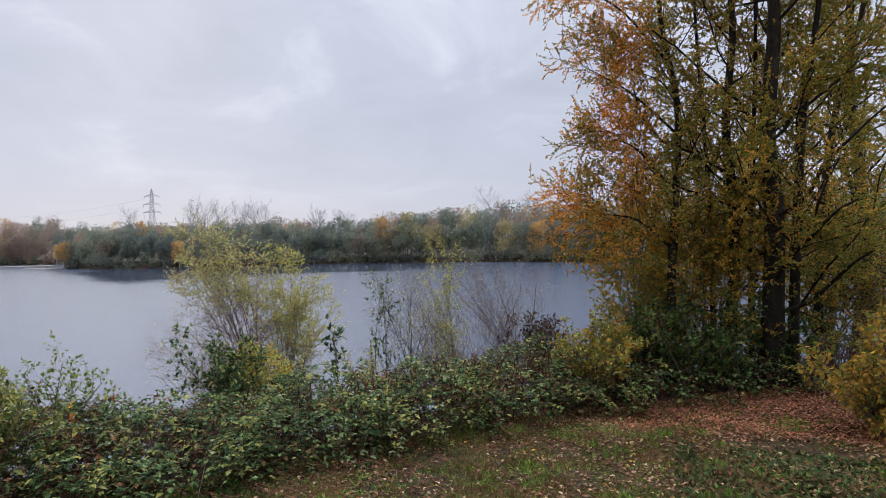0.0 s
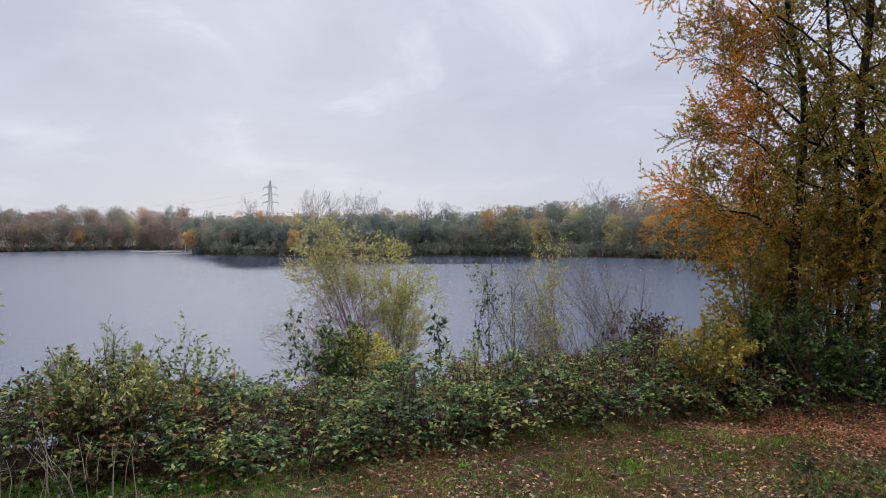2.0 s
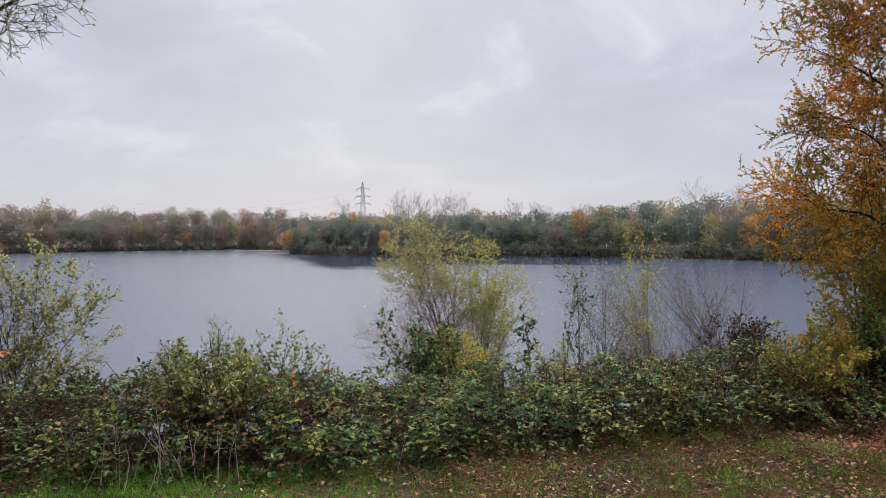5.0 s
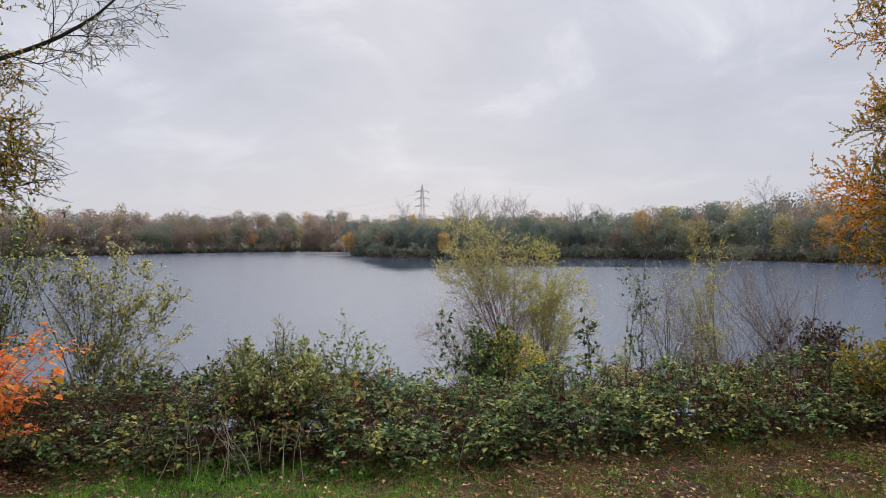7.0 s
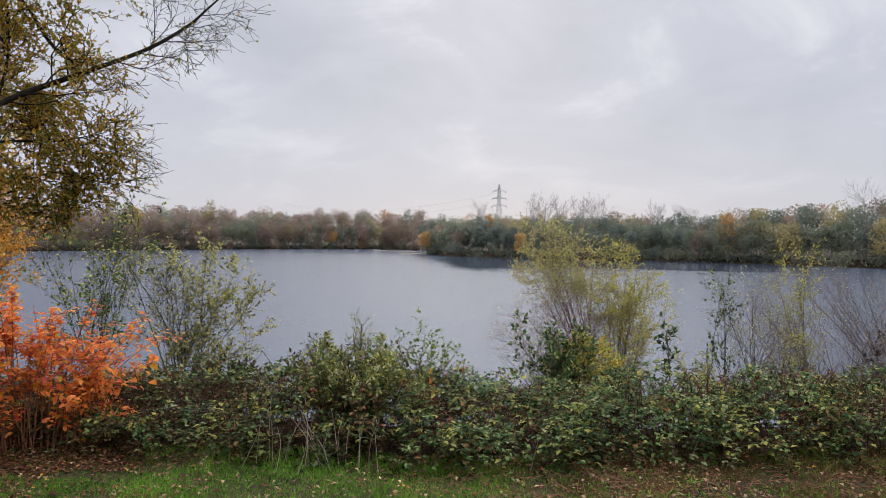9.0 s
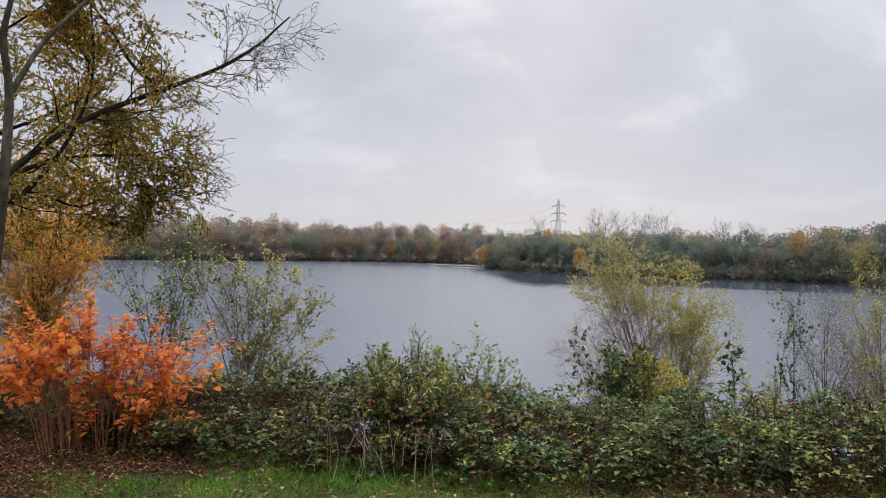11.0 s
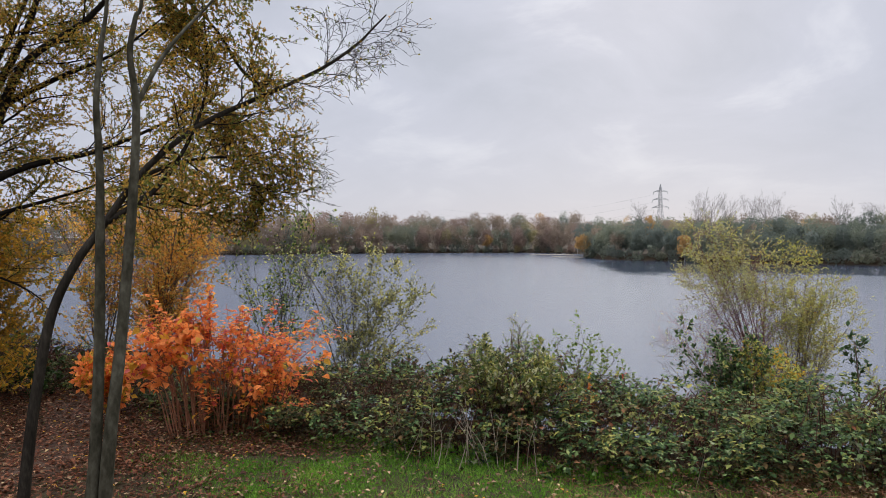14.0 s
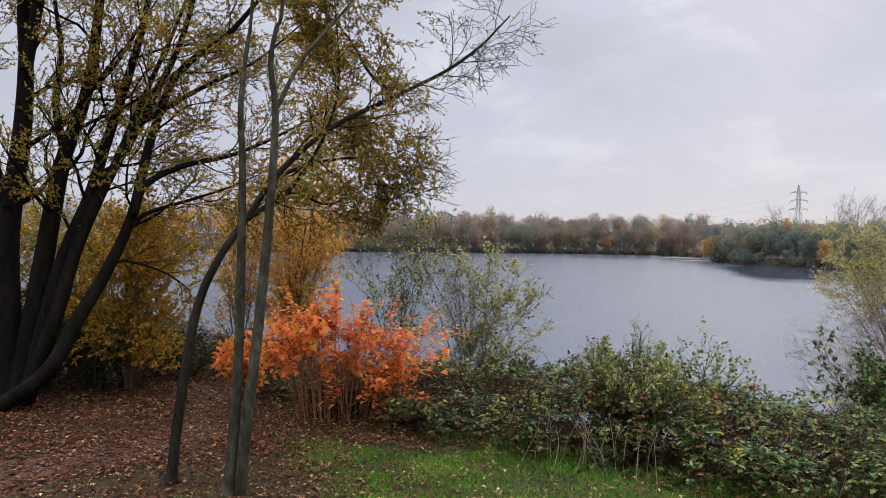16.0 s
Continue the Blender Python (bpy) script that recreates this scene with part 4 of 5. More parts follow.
bush("bramble_arch", near(17.5, 7.2), 1.1, 0.55, "dark leafy bramble climbing into the willow", "bramble bush", [BRAMBLE, DARK_GREEN, BRAMBLE_PALE], weighted(0.5, 0.35, 0.15), 204, stems=7, size=0.07, per=22, n=(7, 5, 3), flat=0.6)
bush("oak_sapling", near(9.5, 6.9), 1.05, 0.06, "young dark-leaved sapling standing above the brambles", "sapling", [DARK_GREEN], None, 205, stems=1, n=(9, 5, 0), levels=2, size=0.08, per=26, ratio=0.55, leaf_level=1, lens=(0.3, 0.1, 0.05), start=0.45, flat=0.6)
bush("alder_sapling", near(5.4, 8.6), 2.05, 0.1, "thin upright sapling with a few dark leaves", "sapling", [DARK_GREEN, ALDER], weighted(0.7, 0.3), 206, stems=3, n=(11, 5, 0), levels=2, thick=0.007, twig=TWIG_BROWN, size=0.06, per=11, ratio=0.6, leaf_level=1, lens=(0.5, 0.2, 0.08), start=0.3, flat=0.5)
bush("pruned_tree", near(2.9, 8.4), 1.75, 0.45, "small cut-back tree with thin pale regrowth", "tree", [WILLOW_GREY], None, 207, stems=7, n=(8, 4, 3), size=0.045, per=9, ratio=0.4, thick=0.010, twig=TWIG_BROWN, angle=(38, 40, 40), lens=(0.6, 0.3, 0.14))
bush("willow_sapling", near(-1.2, 8.8), 2.3, 0.2, "slender willow sapling with sparse yellow-green leaves", "sapling", [WILLOW], None, 208, stems=4, n=(12, 5, 3), thick=0.008, size=0.048, per=15, ratio=0.32, lens=(0.5, 0.26, 0.13), lean=(-0.25, 0), angle=(28, 30, 32))
for az, d, h, sp, seed in ((-3.6, 9.2, 1.9, 0.85, 209), (-6.4, 9.0, 2.05, 0.7, 210), (-0.2, 9.6, 1.7, 0.6, 211), (18.4, 9.2, 1.5, 0.4, 214)):
    bush("bare_shrub", near(az, d), h, sp * 1.25, "leafless shrub of straight reddish-brown shoots", "shrub", [WILLOW_GREY], None, seed, stems=11, n=(7, 4, 2), size=0.035, per=2.2, twig=TWIG_MIX, thick=0.008, lens=(0.7, 0.34, 0.16), angle=(30, 34, 36), lean=(-0.3, 0), group="bare shrubs on the bank")
bush("purple_shrub", near(-7.6, 7.7), 0.9, 0.4, "dark purple-leaved shrub in the bramble bank", "shrub", [COPPER, BRAMBLE_DARK], weighted(0.45, 0.55), 212, stems=8, size=0.05, per=26)
bush("pale_shrub", near(7.0, 8.0), 0.9, 0.3, "small pale yellow-green shrub behind the brambles", "shrub", [WILLOW], None, 213, stems=5, size=0.04, per=20, ratio=0.4)

# growth over the middle mound
bush("ash_sapling", near(34.6, 6.1), 0.95, 0.25, "young ash shoot with sparse drooping leaflets", "sapling", [WILLOW_GREY, ALDER], weighted(0.6, 0.4), 220, stems=4, n=(8, 7, 0), levels=2, size=0.042, per=15, ratio=0.35, leaf_level=1, lens=(0.28, 0.12, 0.05), start=0.5)
bush("ash_sapling", near(37.5, 6.0), 0.7, 0.3, "dark thin sapling with narrow leaflets", "sapling", [ALDER, BRAMBLE_DARK], weighted(0.5, 0.5), 221, stems=4, n=(8, 7, 0), levels=2, size=0.04, per=13, ratio=0.35, leaf_level=1, lens=(0.26, 0.11, 0.05), start=0.55)
bush("ash_sapling", near(32.8, 6.1), 0.82, 0.22, "yellowing ash shoot above the brambles", "sapling", [WILLOW, WILLOW_GREY], weighted(0.5, 0.5), 222, stems=4, n=(8, 7, 0), levels=2, size=0.04, per=17, ratio=0.35, leaf_level=1, lens=(0.24, 0.12, 0.05), start=0.4)
bush("lime_sapling", near(29.8, 6.0), 0.92, 0.42, "young tree with round fresh green leaves", "sapling", [ALDER], None, 223, stems=8, n=(9, 6, 0), levels=2, thick=0.008, size=0.042, per=16, ratio=0.8, leaf_level=1, lens=(0.3, 0.13, 0.05), start=0.3, flat=0.5, angle=(45, 45, 40))
bush("mound_shrub", near(35.3, 5.4), 0.72, 0.62, "yellow-green shrub in the bramble mound", "shrub", [BRAMBLE_PALE, BRAMBLE, WILLOW_GREY], weighted(0.6, 0.2, 0.2), 224, stems=14, n=(8, 5, 3), size=0.055, per=44, ratio=0.5, start=0.1)
bush("orange_shoot", near(28.4, 5.55), 0.5, 0.08, "small orange-leaved shoot among the brambles", "shoot", [FLAME, GOLD], weighted(0.6, 0.4), 225, stems=2, n=(6, 3, 0), levels=2, size=0.06, per=40, ratio=0.5, leaf_level=1, lens=(0.1, 0.05, 0.03), start=0.4)
bush("orange_shoot", near(30.2, 5.6), 0.52, 0.08, "pale orange shoot among the brambles", "shoot", [GOLD, FLAME], weighted(0.6, 0.4), 226, stems=2, n=(6, 3, 0), levels=2, size=0.05, per=40, ratio=0.5, leaf_level=1, lens=(0.1, 0.05, 0.03), start=0.5)
bush("red_shoot", near(25.8, 5.9), 0.58, 0.04, "thin bright red shoot above the brambles", "shoot", [RED], None, 227, stems=1, n=(4, 2, 0), levels=2, size=0.05, per=30, ratio=0.4, leaf_level=1, lens=(0.06, 0.03, 0.03), start=0.75)
GREY_FOOT = near(48.2, 8.0)
bush("grey_willow", GREY_FOOT, 2.2, 1.0, "grey willow shrub with thin leaves and many bare twigs", "willow shrub", [WILLOW_GREY, OLIVE_DARK, WILLOW], weighted(0.44, 0.24, 0.32), 230, stems=12, n=(9, 5, 4), thick=0.009, size=0.048, per=40, ratio=0.55, twig=TWIG_BROWN, lens=(0.55, 0.3, 0.15), angle=(30, 38, 40), start=0.22, jitter=0.14,
     aims=[rise(b, 8.0, h) for b, h in ((52.0, -0.04), (50.2, -0.05), (48.3, -0.045), (46.6, -0.035), (44.6, -0.06), (43.2, -0.10), (43.4, -0.15), (49.2, -0.09), (45.8, -0.09))], keep=lambda p: np.clip(0.1 + 1.6 * (wave(p, 2.2, 4) - 0.2), 0.2, 1) * np.clip(0.45 + 0.5 * (p[:, 0] + 0.4), 0.3, 1))
bush("leafy_shrub", near(50.5, 7.4), 0.48, 0.45, "low dark green shrub at the foot of the willow", "shrub", [BRAMBLE, BRAMBLE_DARK, WILLOW_GREY], weighted(0.35, 0.3, 0.35), 231, stems=12, n=(8, 5, 0), levels=2, leaf_level=1, size=0.055, per=36, start=0.03, angle=(46, 42, 40))
bush("leafy_shrub", near(44.5, 6.6), 0.5, 0.45, "low dark shrub of small leaves beside the brambles", "shrub", [BRAMBLE, BRAMBLE_DARK], weighted(0.5, 0.5), 232, stems=12, n=(8, 5, 0), levels=2, leaf_level=1, size=0.05, per=36, start=0.03, angle=(46, 42, 40))
bush("alder_shrub", near(54.6, 8.4), 2.2, 0.8, "open shrub with scattered green leaves", "shrub", [DARK_GREEN, ALDER, WILLOW], weighted(0.3, 0.5, 0.2), 233, stems=9, n=(9, 5, 3), thick=0.007, twig=TWIG_BROWN, size=0.054, per=9, ratio=0.62, lens=(0.6, 0.3, 0.14))

# dark and golden shrubs below the group of trees
bush("golden_shrub", near(-12.8, 6.7), 0.74, 0.6, "yellow and olive shrub at the edge of the trees", "shrub", [OAK_BROWN, OAK_GREEN, WILLOW], weighted(0.36, 0.52, 0.12), 240, stems=12, n=(8, 5, 2), size=0.055, per=34, start=0.04, angle=(45, 42, 40), leaf_level=1)
bush("orange_shoot", near(-14.4, 7.0), 0.75, 0.1, "small orange shoot in front of dark leaves", "shoot", [OAK_ORANGE], None, 241, stems=3, n=(6, 3, 0), levels=2, size=0.05, per=34, leaf_level=1, lens=(0.2, 0.1, 0.05), start=0.5)
for az, d, h, seed in ((-16.5, 7.1, 0.9, 242), (-19.5, 7.0, 0.95, 243), (-22.8, 7.2, 0.9, 244), (-26.0, 7.9, 0.9, 245)):
    bush("evergreen_shrub", near(az, d), h, 0.5, "dark green leafy shrub below the trees", "shrub", [DARK_GREEN, BRAMBLE, OAK_GREEN], weighted(0.4, 0.35, 0.25), seed, stems=8, n=(7, 3, 0), levels=2, leaf_level=1, size=0.06, per=72, flat=0.5, start=0.04, angle=(46, 42, 40), group="dark shrubs under the trees")
bush("beech_shrub", near(-32.4, 6.2), 0.72, 0.5, "golden-yellow leafy shrub beside fallen leaves", "shrub", [GOLD, OAK_BROWN, OAK_GREEN], weighted(0.1, 0.55, 0.35), 246, stems=10, n=(8, 4, 3), size=0.052, per=34, ratio=0.72, start=0.04, angle=(48, 42, 40), leaf_level=1, flat=0.15, droop=0.6)
bush("beech_shrub", near(-35.2, 6.9), 1.05, 0.6, "golden-yellow shrub under the tree edge", "shrub", [GOLD, OAK_BROWN, OAK_GREEN], weighted(0.1, 0.55, 0.35), 247, stems=10, n=(8, 4, 3), size=0.052, per=34, ratio=0.72, start=0.04, angle=(48, 42, 40), leaf_level=1, flat=0.15, droop=0.6)


# ---- trees ----
def tree(name, label, bends, thick, cfg, seed, bark, mats, choose, leaf_size, per, keep=None, extra=(), ratio=0.68, leaf_level=2, droop=0.1):
    """A tree along given bends of its trunk, with optional further main limbs."""
    rng = np.random.default_rng(seed)
    cfg = dict(cfg, len=[NEAR * v for v in cfg["len"]])
    foot = np.array(bends[0])
    ob = thing(name, foot, label, "tree")
    runs = []
    for i, (line, r, k) in enumerate([(bends, thick, 1.0), *extra]):
        pts = curve_through([np.array(b) - foot for b in line], 6)
        if i == 0:
            pts[0, 2] -= 0.15
        rad = np.linspace(r, r * (0.26 if r > 0.07 else 0.14), len(pts))
        if i == 0:
            rad[:3] *= (1.45, 1.2, 1.06)
        sprout(rng, runs, pts, rad, 0, cfg if i == 0 else dict(cfg, n=(max(3, round(cfg["n"][0] * k)), *cfg["n"][1:]), len=(cfg["len"][0] * (0.35 + 0.65 * k), *cfg["len"][1:])))
        part("trunk" if i == 0 else "limb", stems_mesh("trunk", [(0, pts, rad)], [bark], (12, 6, 4, 3, 3)), ob)
    for r in runs:
        if r[0] == 1:
            part("branch", stems_mesh("branch", [r], [bark], (6, 6, 4, 3, 3)), ob)
    tagged(part("brushwood", stems_mesh("brushwood", [r for r in runs if r[0] > 1], [bark], (4, 4, 3, 3, 3)), ob), kind="stuff")
    ps, ds = leaf_points(rng, runs, leaf_level, per, keep and (lambda p: keep(p + foot)))
    part("crown", crown_mesh("crown", rng, ps, ds, leaf_size, choose and (lambda p: choose(p + foot, rng)), mats, ratio, 1.1, 0.35, 2, droop), ob)
    return ob


def oak_choice(p, rng):
    """Orange on the outer, open side of the crowns; olive within."""
    az = np.degrees(np.arctan2(-p[:, 0], p[:, 1]))
    patch = np.clip((0.6 * wave(p, 1.9, 2) + 0.4 * wave(p, 3.4, 7) - 0.44) / 0.14, 0, 1)
    out = np.clip((az + 18.0) / 5.0, 0, 1) * (0.2 + 0.8 * patch) + 0.1 * patch
    r = rng.uniform(0, 1, len(p))
    return np.where(r < out, 1, np.where(r > 0.78 - 0.3 * wave(p, 1.1, 5), 2, 0))


OAKS = [OAK_GREEN, OAK_ORANGE, OAK_BROWN]


def thin_top(p):
    """Thins the unseen crown tops, so that more light reaches the leaves below."""
    return np.clip(1.0 - (p[:, 2] - 6.1) / 1.6, 0.3, 1)

OAK_CFG = dict(levels=3, n=(30, 9, 6), angle=(54, 46, 44), ratio=(0.26, 0.5, 0.6), start=(0.12, 0.1, 0.1), rise=(0.05, 0.0, -0.03), wobble=0.16, len=(1.9, 0.66, 0.28), thin=0.0032)
tree("field_maple", "slim tree with orange outer leaves over olive inner ones", [near(-18.3, 7.5), rise(-18.6, 7.5, -0.03), rise(-19.2, 7.6, 0.17), rise(-17.9, 7.6, 0.33), rise(-18.2, 7.7, 0.62)], 0.075, dict(OAK_CFG, lean=(-0.2, -0.1, 0), n=(24, 8, 6), len=(1.05, 0.54, 0.26)), 301, BARK_BROWN, OAKS, oak_choice, 0.034, 62, keep=thin_top,
     extra=[([rise(-18.5, 7.5, -0.02), rise(-16.0, 7.3, 0.02), rise(-13.0, 7.2, 0.03), rise(-10.8, 7.2, 0.035)], 0.024, 0.5),
            ([rise(-18.7, 7.5, 0.06), rise(-16.0, 7.3, 0.12), rise(-13.6, 7.2, 0.14)], 0.022, 0.36),
            ([rise(-19.0, 7.6, 0.14), rise(-15.6, 7.4, 0.2), rise(-12.2, 7.3, 0.24)], 0.022, 0.36),
            ([rise(-18.4, 7.6, 0.24), rise(-14.8, 7.4, 0.32), rise(-10.9, 7.3, 0.36)], 0.022, 0.36)])
tree("field_maple", "slender maple with olive and rusty leaves", [near(-22.6, 7.9), rise(-23.2, 7.9, 0.01), rise(-22.7, 8.0, 0.14), rise(-23.3, 8.0, 0.28), rise(-22.7, 8.0, 0.42), rise(-23.6, 8.0, 0.62)], 0.09, OAK_CFG, 302, BARK_BROWN, OAKS, oak_choice, 0.038, 84, keep=thin_top,
     extra=[([near(-21.6, 8.1), rise(-21.4, 8.1, 0.05), rise(-20.6, 8.1, 0.3), rise(-20.2, 8.1, 0.55)], 0.05, 0.35),
            ([near(-24.2, 8.3), rise(-24.5, 8.3, 0.05), rise(-24.9, 8.3, 0.3), rise(-24.4, 8.3, 0.55)], 0.055, 0.35)])
tree("field_maple", "stout dark-trunked maple with olive leaves", [near(-25.6, 7.8), rise(-26.0, 7.8, 0.01), rise(-25.6, 7.9, 0.13), rise(-26.2, 7.9, 0.29), rise(-25.5, 8.0, 0.44), rise(-26.2, 8.0, 0.62)], 0.16, OAK_CFG, 303, BARK_BROWN, OAKS, oak_choice, 0.038, 108, keep=thin_top)
tree("field_maple", "leaning dark-trunked maple with olive leaves", [near(-27.0, 7.9), rise(-27.4, 7.9, -0.03), rise(-28.0, 8.0, 0.15), rise(-29.2, 8.1, 0.3), rise(-30.5, 8.2, 0.55)], 0.085, OAK_CFG, 304, BARK_BROWN, OAKS, oak_choice, 0.038, 108, keep=thin_top)
tree("field_maple", "thin maple at the back of the group", [near(-28.6, 10.0), rise(-29.1, 10.0, 0.01), rise(-30.1, 10.1, 0.15), rise(-32.0, 10.2, 0.29), rise(-33, 10.2, 0.5)], 0.09, OAK_CFG, 305, BARK_BROWN, OAKS, oak_choice, 0.044, 62, keep=thin_top)
tree("field_maple", "dark forked tree further along the bank", [near(-31.4, 13.0), rise(-31.8, 13.0, 0.0), rise(-31.0, 13.0, 0.2), rise(-31.6, 13.0, 0.45)], 0.2, dict(OAK_CFG, len=(2.6, 1.0, 0.4)), 306, BARK_BROWN, OAKS, oak_choice, 0.07, 24, keep=thin_top)
bush("understorey_shrub", near(-21.0, 8.0), 2.6, 0.9, "olive and golden understorey shrub between the trunks", "shrub", [OAK_GREEN, OAK_BROWN, GOLD], weighted(0.4, 0.25, 0.35), 310, stems=8, n=(10, 6, 3), size=0.05, per=38, lens=(1.0, 0.45, 0.2), angle=(50, 44, 42), start=0.06)
for az, d, h, seed in ((-29.4, 10.2, 1.9, 312), (-33.2, 10.8, 2.1, 313)):
    bush("understorey_shrub", near(az, d), h, 1.2, "brown and olive thicket closing the view behind the trunks", "shrub", [OAK_GREEN, OAK_BROWN, BRAMBLE_DARK], weighted(0.4, 0.3, 0.3), seed, stems=9, n=(9, 5, 2), size=0.06, per=34, lens=(0.9, 0.42, 0.2), angle=(50, 44, 42), start=0.05)
bush("understorey_shrub", near(-16.0, 7.8), 2.0, 0.7, "olive-green shrub hanging over the bank", "shrub", [OAK_GREEN, OAK_BROWN, GOLD], weighted(0.5, 0.3, 0.2), 311, stems=9, n=(10, 6, 3), size=0.05, per=38, lens=(0.8, 0.4, 0.18), angle=(50, 44, 42), start=0.06)

# leaning tree, twin trunks and the many-stemmed dark tree by the path
def gold_choice(p, rng):
    r, w = rng.uniform(0, 1, len(p)), wave(p, 1.2, 4)
    return np.where(r < 0.2 + 0.5 * w, 0, np.where(r < 0.92, 1, 2))


LEAN_CFG = dict(levels=3, twig_bends=3, n=(26, 8, 5), angle=(52, 42, 40), ratio=(0.35, 0.5, 0.6), start=(0.42, 0.12, 0.1), rise=(0.02, 0.0, -0.03), wobble=0.22, len=(0.72, 0.34, 0.15), thin=0.0026)
tree("leaning_tree", "slim leaning tree with olive-gold leaves and a bare reaching limb",
     [near(72.1, 4.65), rise(71.9, 4.65, -0.3), rise(71.3, 4.65, -0.208), rise(70.3, 4.68, -0.103), rise(68.8, 4.7, -0.037), rise(66.9, 4.75, 0.015), rise(63.9, 4.8, 0.093), rise(59.8, 4.9, 0.157), rise(54.7, 5.0, 0.205), rise(50.5, 5.1, 0.244), rise(47.8, 5.2, 0.28), rise(46.4, 5.25, 0.306), rise(45.4, 5.3, 0.325)],
     0.05, LEAN_CFG, 320, BARK_BROWN, [OAK_GREEN, OAK_BROWN, GOLD], gold_choice, 0.031, 62,
     keep=lambda p: np.clip((np.degrees(np.arctan2(-p[:, 0], p[:, 1])) - 50.5) / 5.5, 0.04, 1) * np.clip((p[:, 2] - 1.3) / 0.6, 0.1, 1),
     extra=[([rise(66.5, 4.75, 0.02), rise(63.5, 4.85, 0.06), rise(60.0, 4.95, 0.045), rise(57.0, 5.0, 0.075), rise(53.6, 5.1, 0.065)], 0.016, 0.45),
            ([rise(55.2, 5.0, 0.211), rise(56.9, 5.0, 0.237), rise(58.4, 5.0, 0.280), rise(60.0, 5.0, 0.311), rise(62.3, 5.0, 0.344)], 0.02, 0.2),
            ([rise(66.5, 4.75, 0.022), rise(63.0, 4.85, 0.07), rise(60.4, 4.95, 0.15), rise(59.4, 5.0, 0.23), rise(60.0, 5.0, 0.36)], 0.028, 0.7),
            ([rise(65.5, 4.78, 0.07), rise(62.0, 4.9, 0.1), rise(59.0, 5.0, 0.112), rise(56.5, 5.1, 0.115), rise(53.4, 5.15, 0.13)], 0.022, 0.7)])
TWIN_CFG = dict(levels=3, twig_bends=2, n=(5, 6, 5), angle=(45, 42, 40), ratio=(0.3, 0.5, 0.6), start=(0.72, 0.2, 0.1), rise=(0.08, 0.0, -0.02), wobble=0.15, len=(1.3, 0.5, 0.22), thin=0.0022)
tree("twin_trunk_tree", "two grey-barked trunks rising from one foot", [near(67.8, 4.32), rise(67.4, 4.32, -0.276), rise(67.1, 4.32, -0.148), rise(67.0, 4.32, -0.004), rise(67.0, 4.32, 0.099), rise(67.2, 4.32, 0.178), rise(66.8, 4.32, 0.257), rise(66.4, 4.32, 0.329), rise(66.0, 4.4, 0.6)], 0.052, TWIN_CFG, 321, BARK_GREY, [OAK_GREEN, OAK_BROWN, GOLD], gold_choice, 0.04, 8,
     extra=[([near(66.9, 4.3), rise(66.4, 4.28, -0.261), rise(65.7, 4.28, -0.149), rise(65.0, 4.28, -0.004), rise(64.6, 4.28, 0.101), rise(64.5, 4.28, 0.181), rise(64.9, 4.28, 0.244), rise(64.5, 4.28, 0.293), rise(64.0, 4.28, 0.333), rise(63.4, 4.3, 0.6)], 0.055, 1.0),
            ([rise(64.4, 4.28, 0.18), rise(62.2, 4.35, 0.256), rise(58.6, 4.45, 0.335), rise(55, 4.6, 0.42)], 0.022, 1.0)])
DARK_CFG = dict(levels=3, twig_bends=2, n=(10, 8, 6), angle=(46, 42, 42), ratio=(0.3, 0.5, 0.6), start=(0.3, 0.12, 0.1), rise=(0.03, 0.0, -0.03), wobble=0.17, len=(1.5, 0.6, 0.27), thin=0.003)


def limb(dist, *bends):
    """A limb through bearings and slopes, all at about that distance."""
    return [rise(b, dist + 0.05 * i, h) for i, (b, h) in enumerate(bends)]


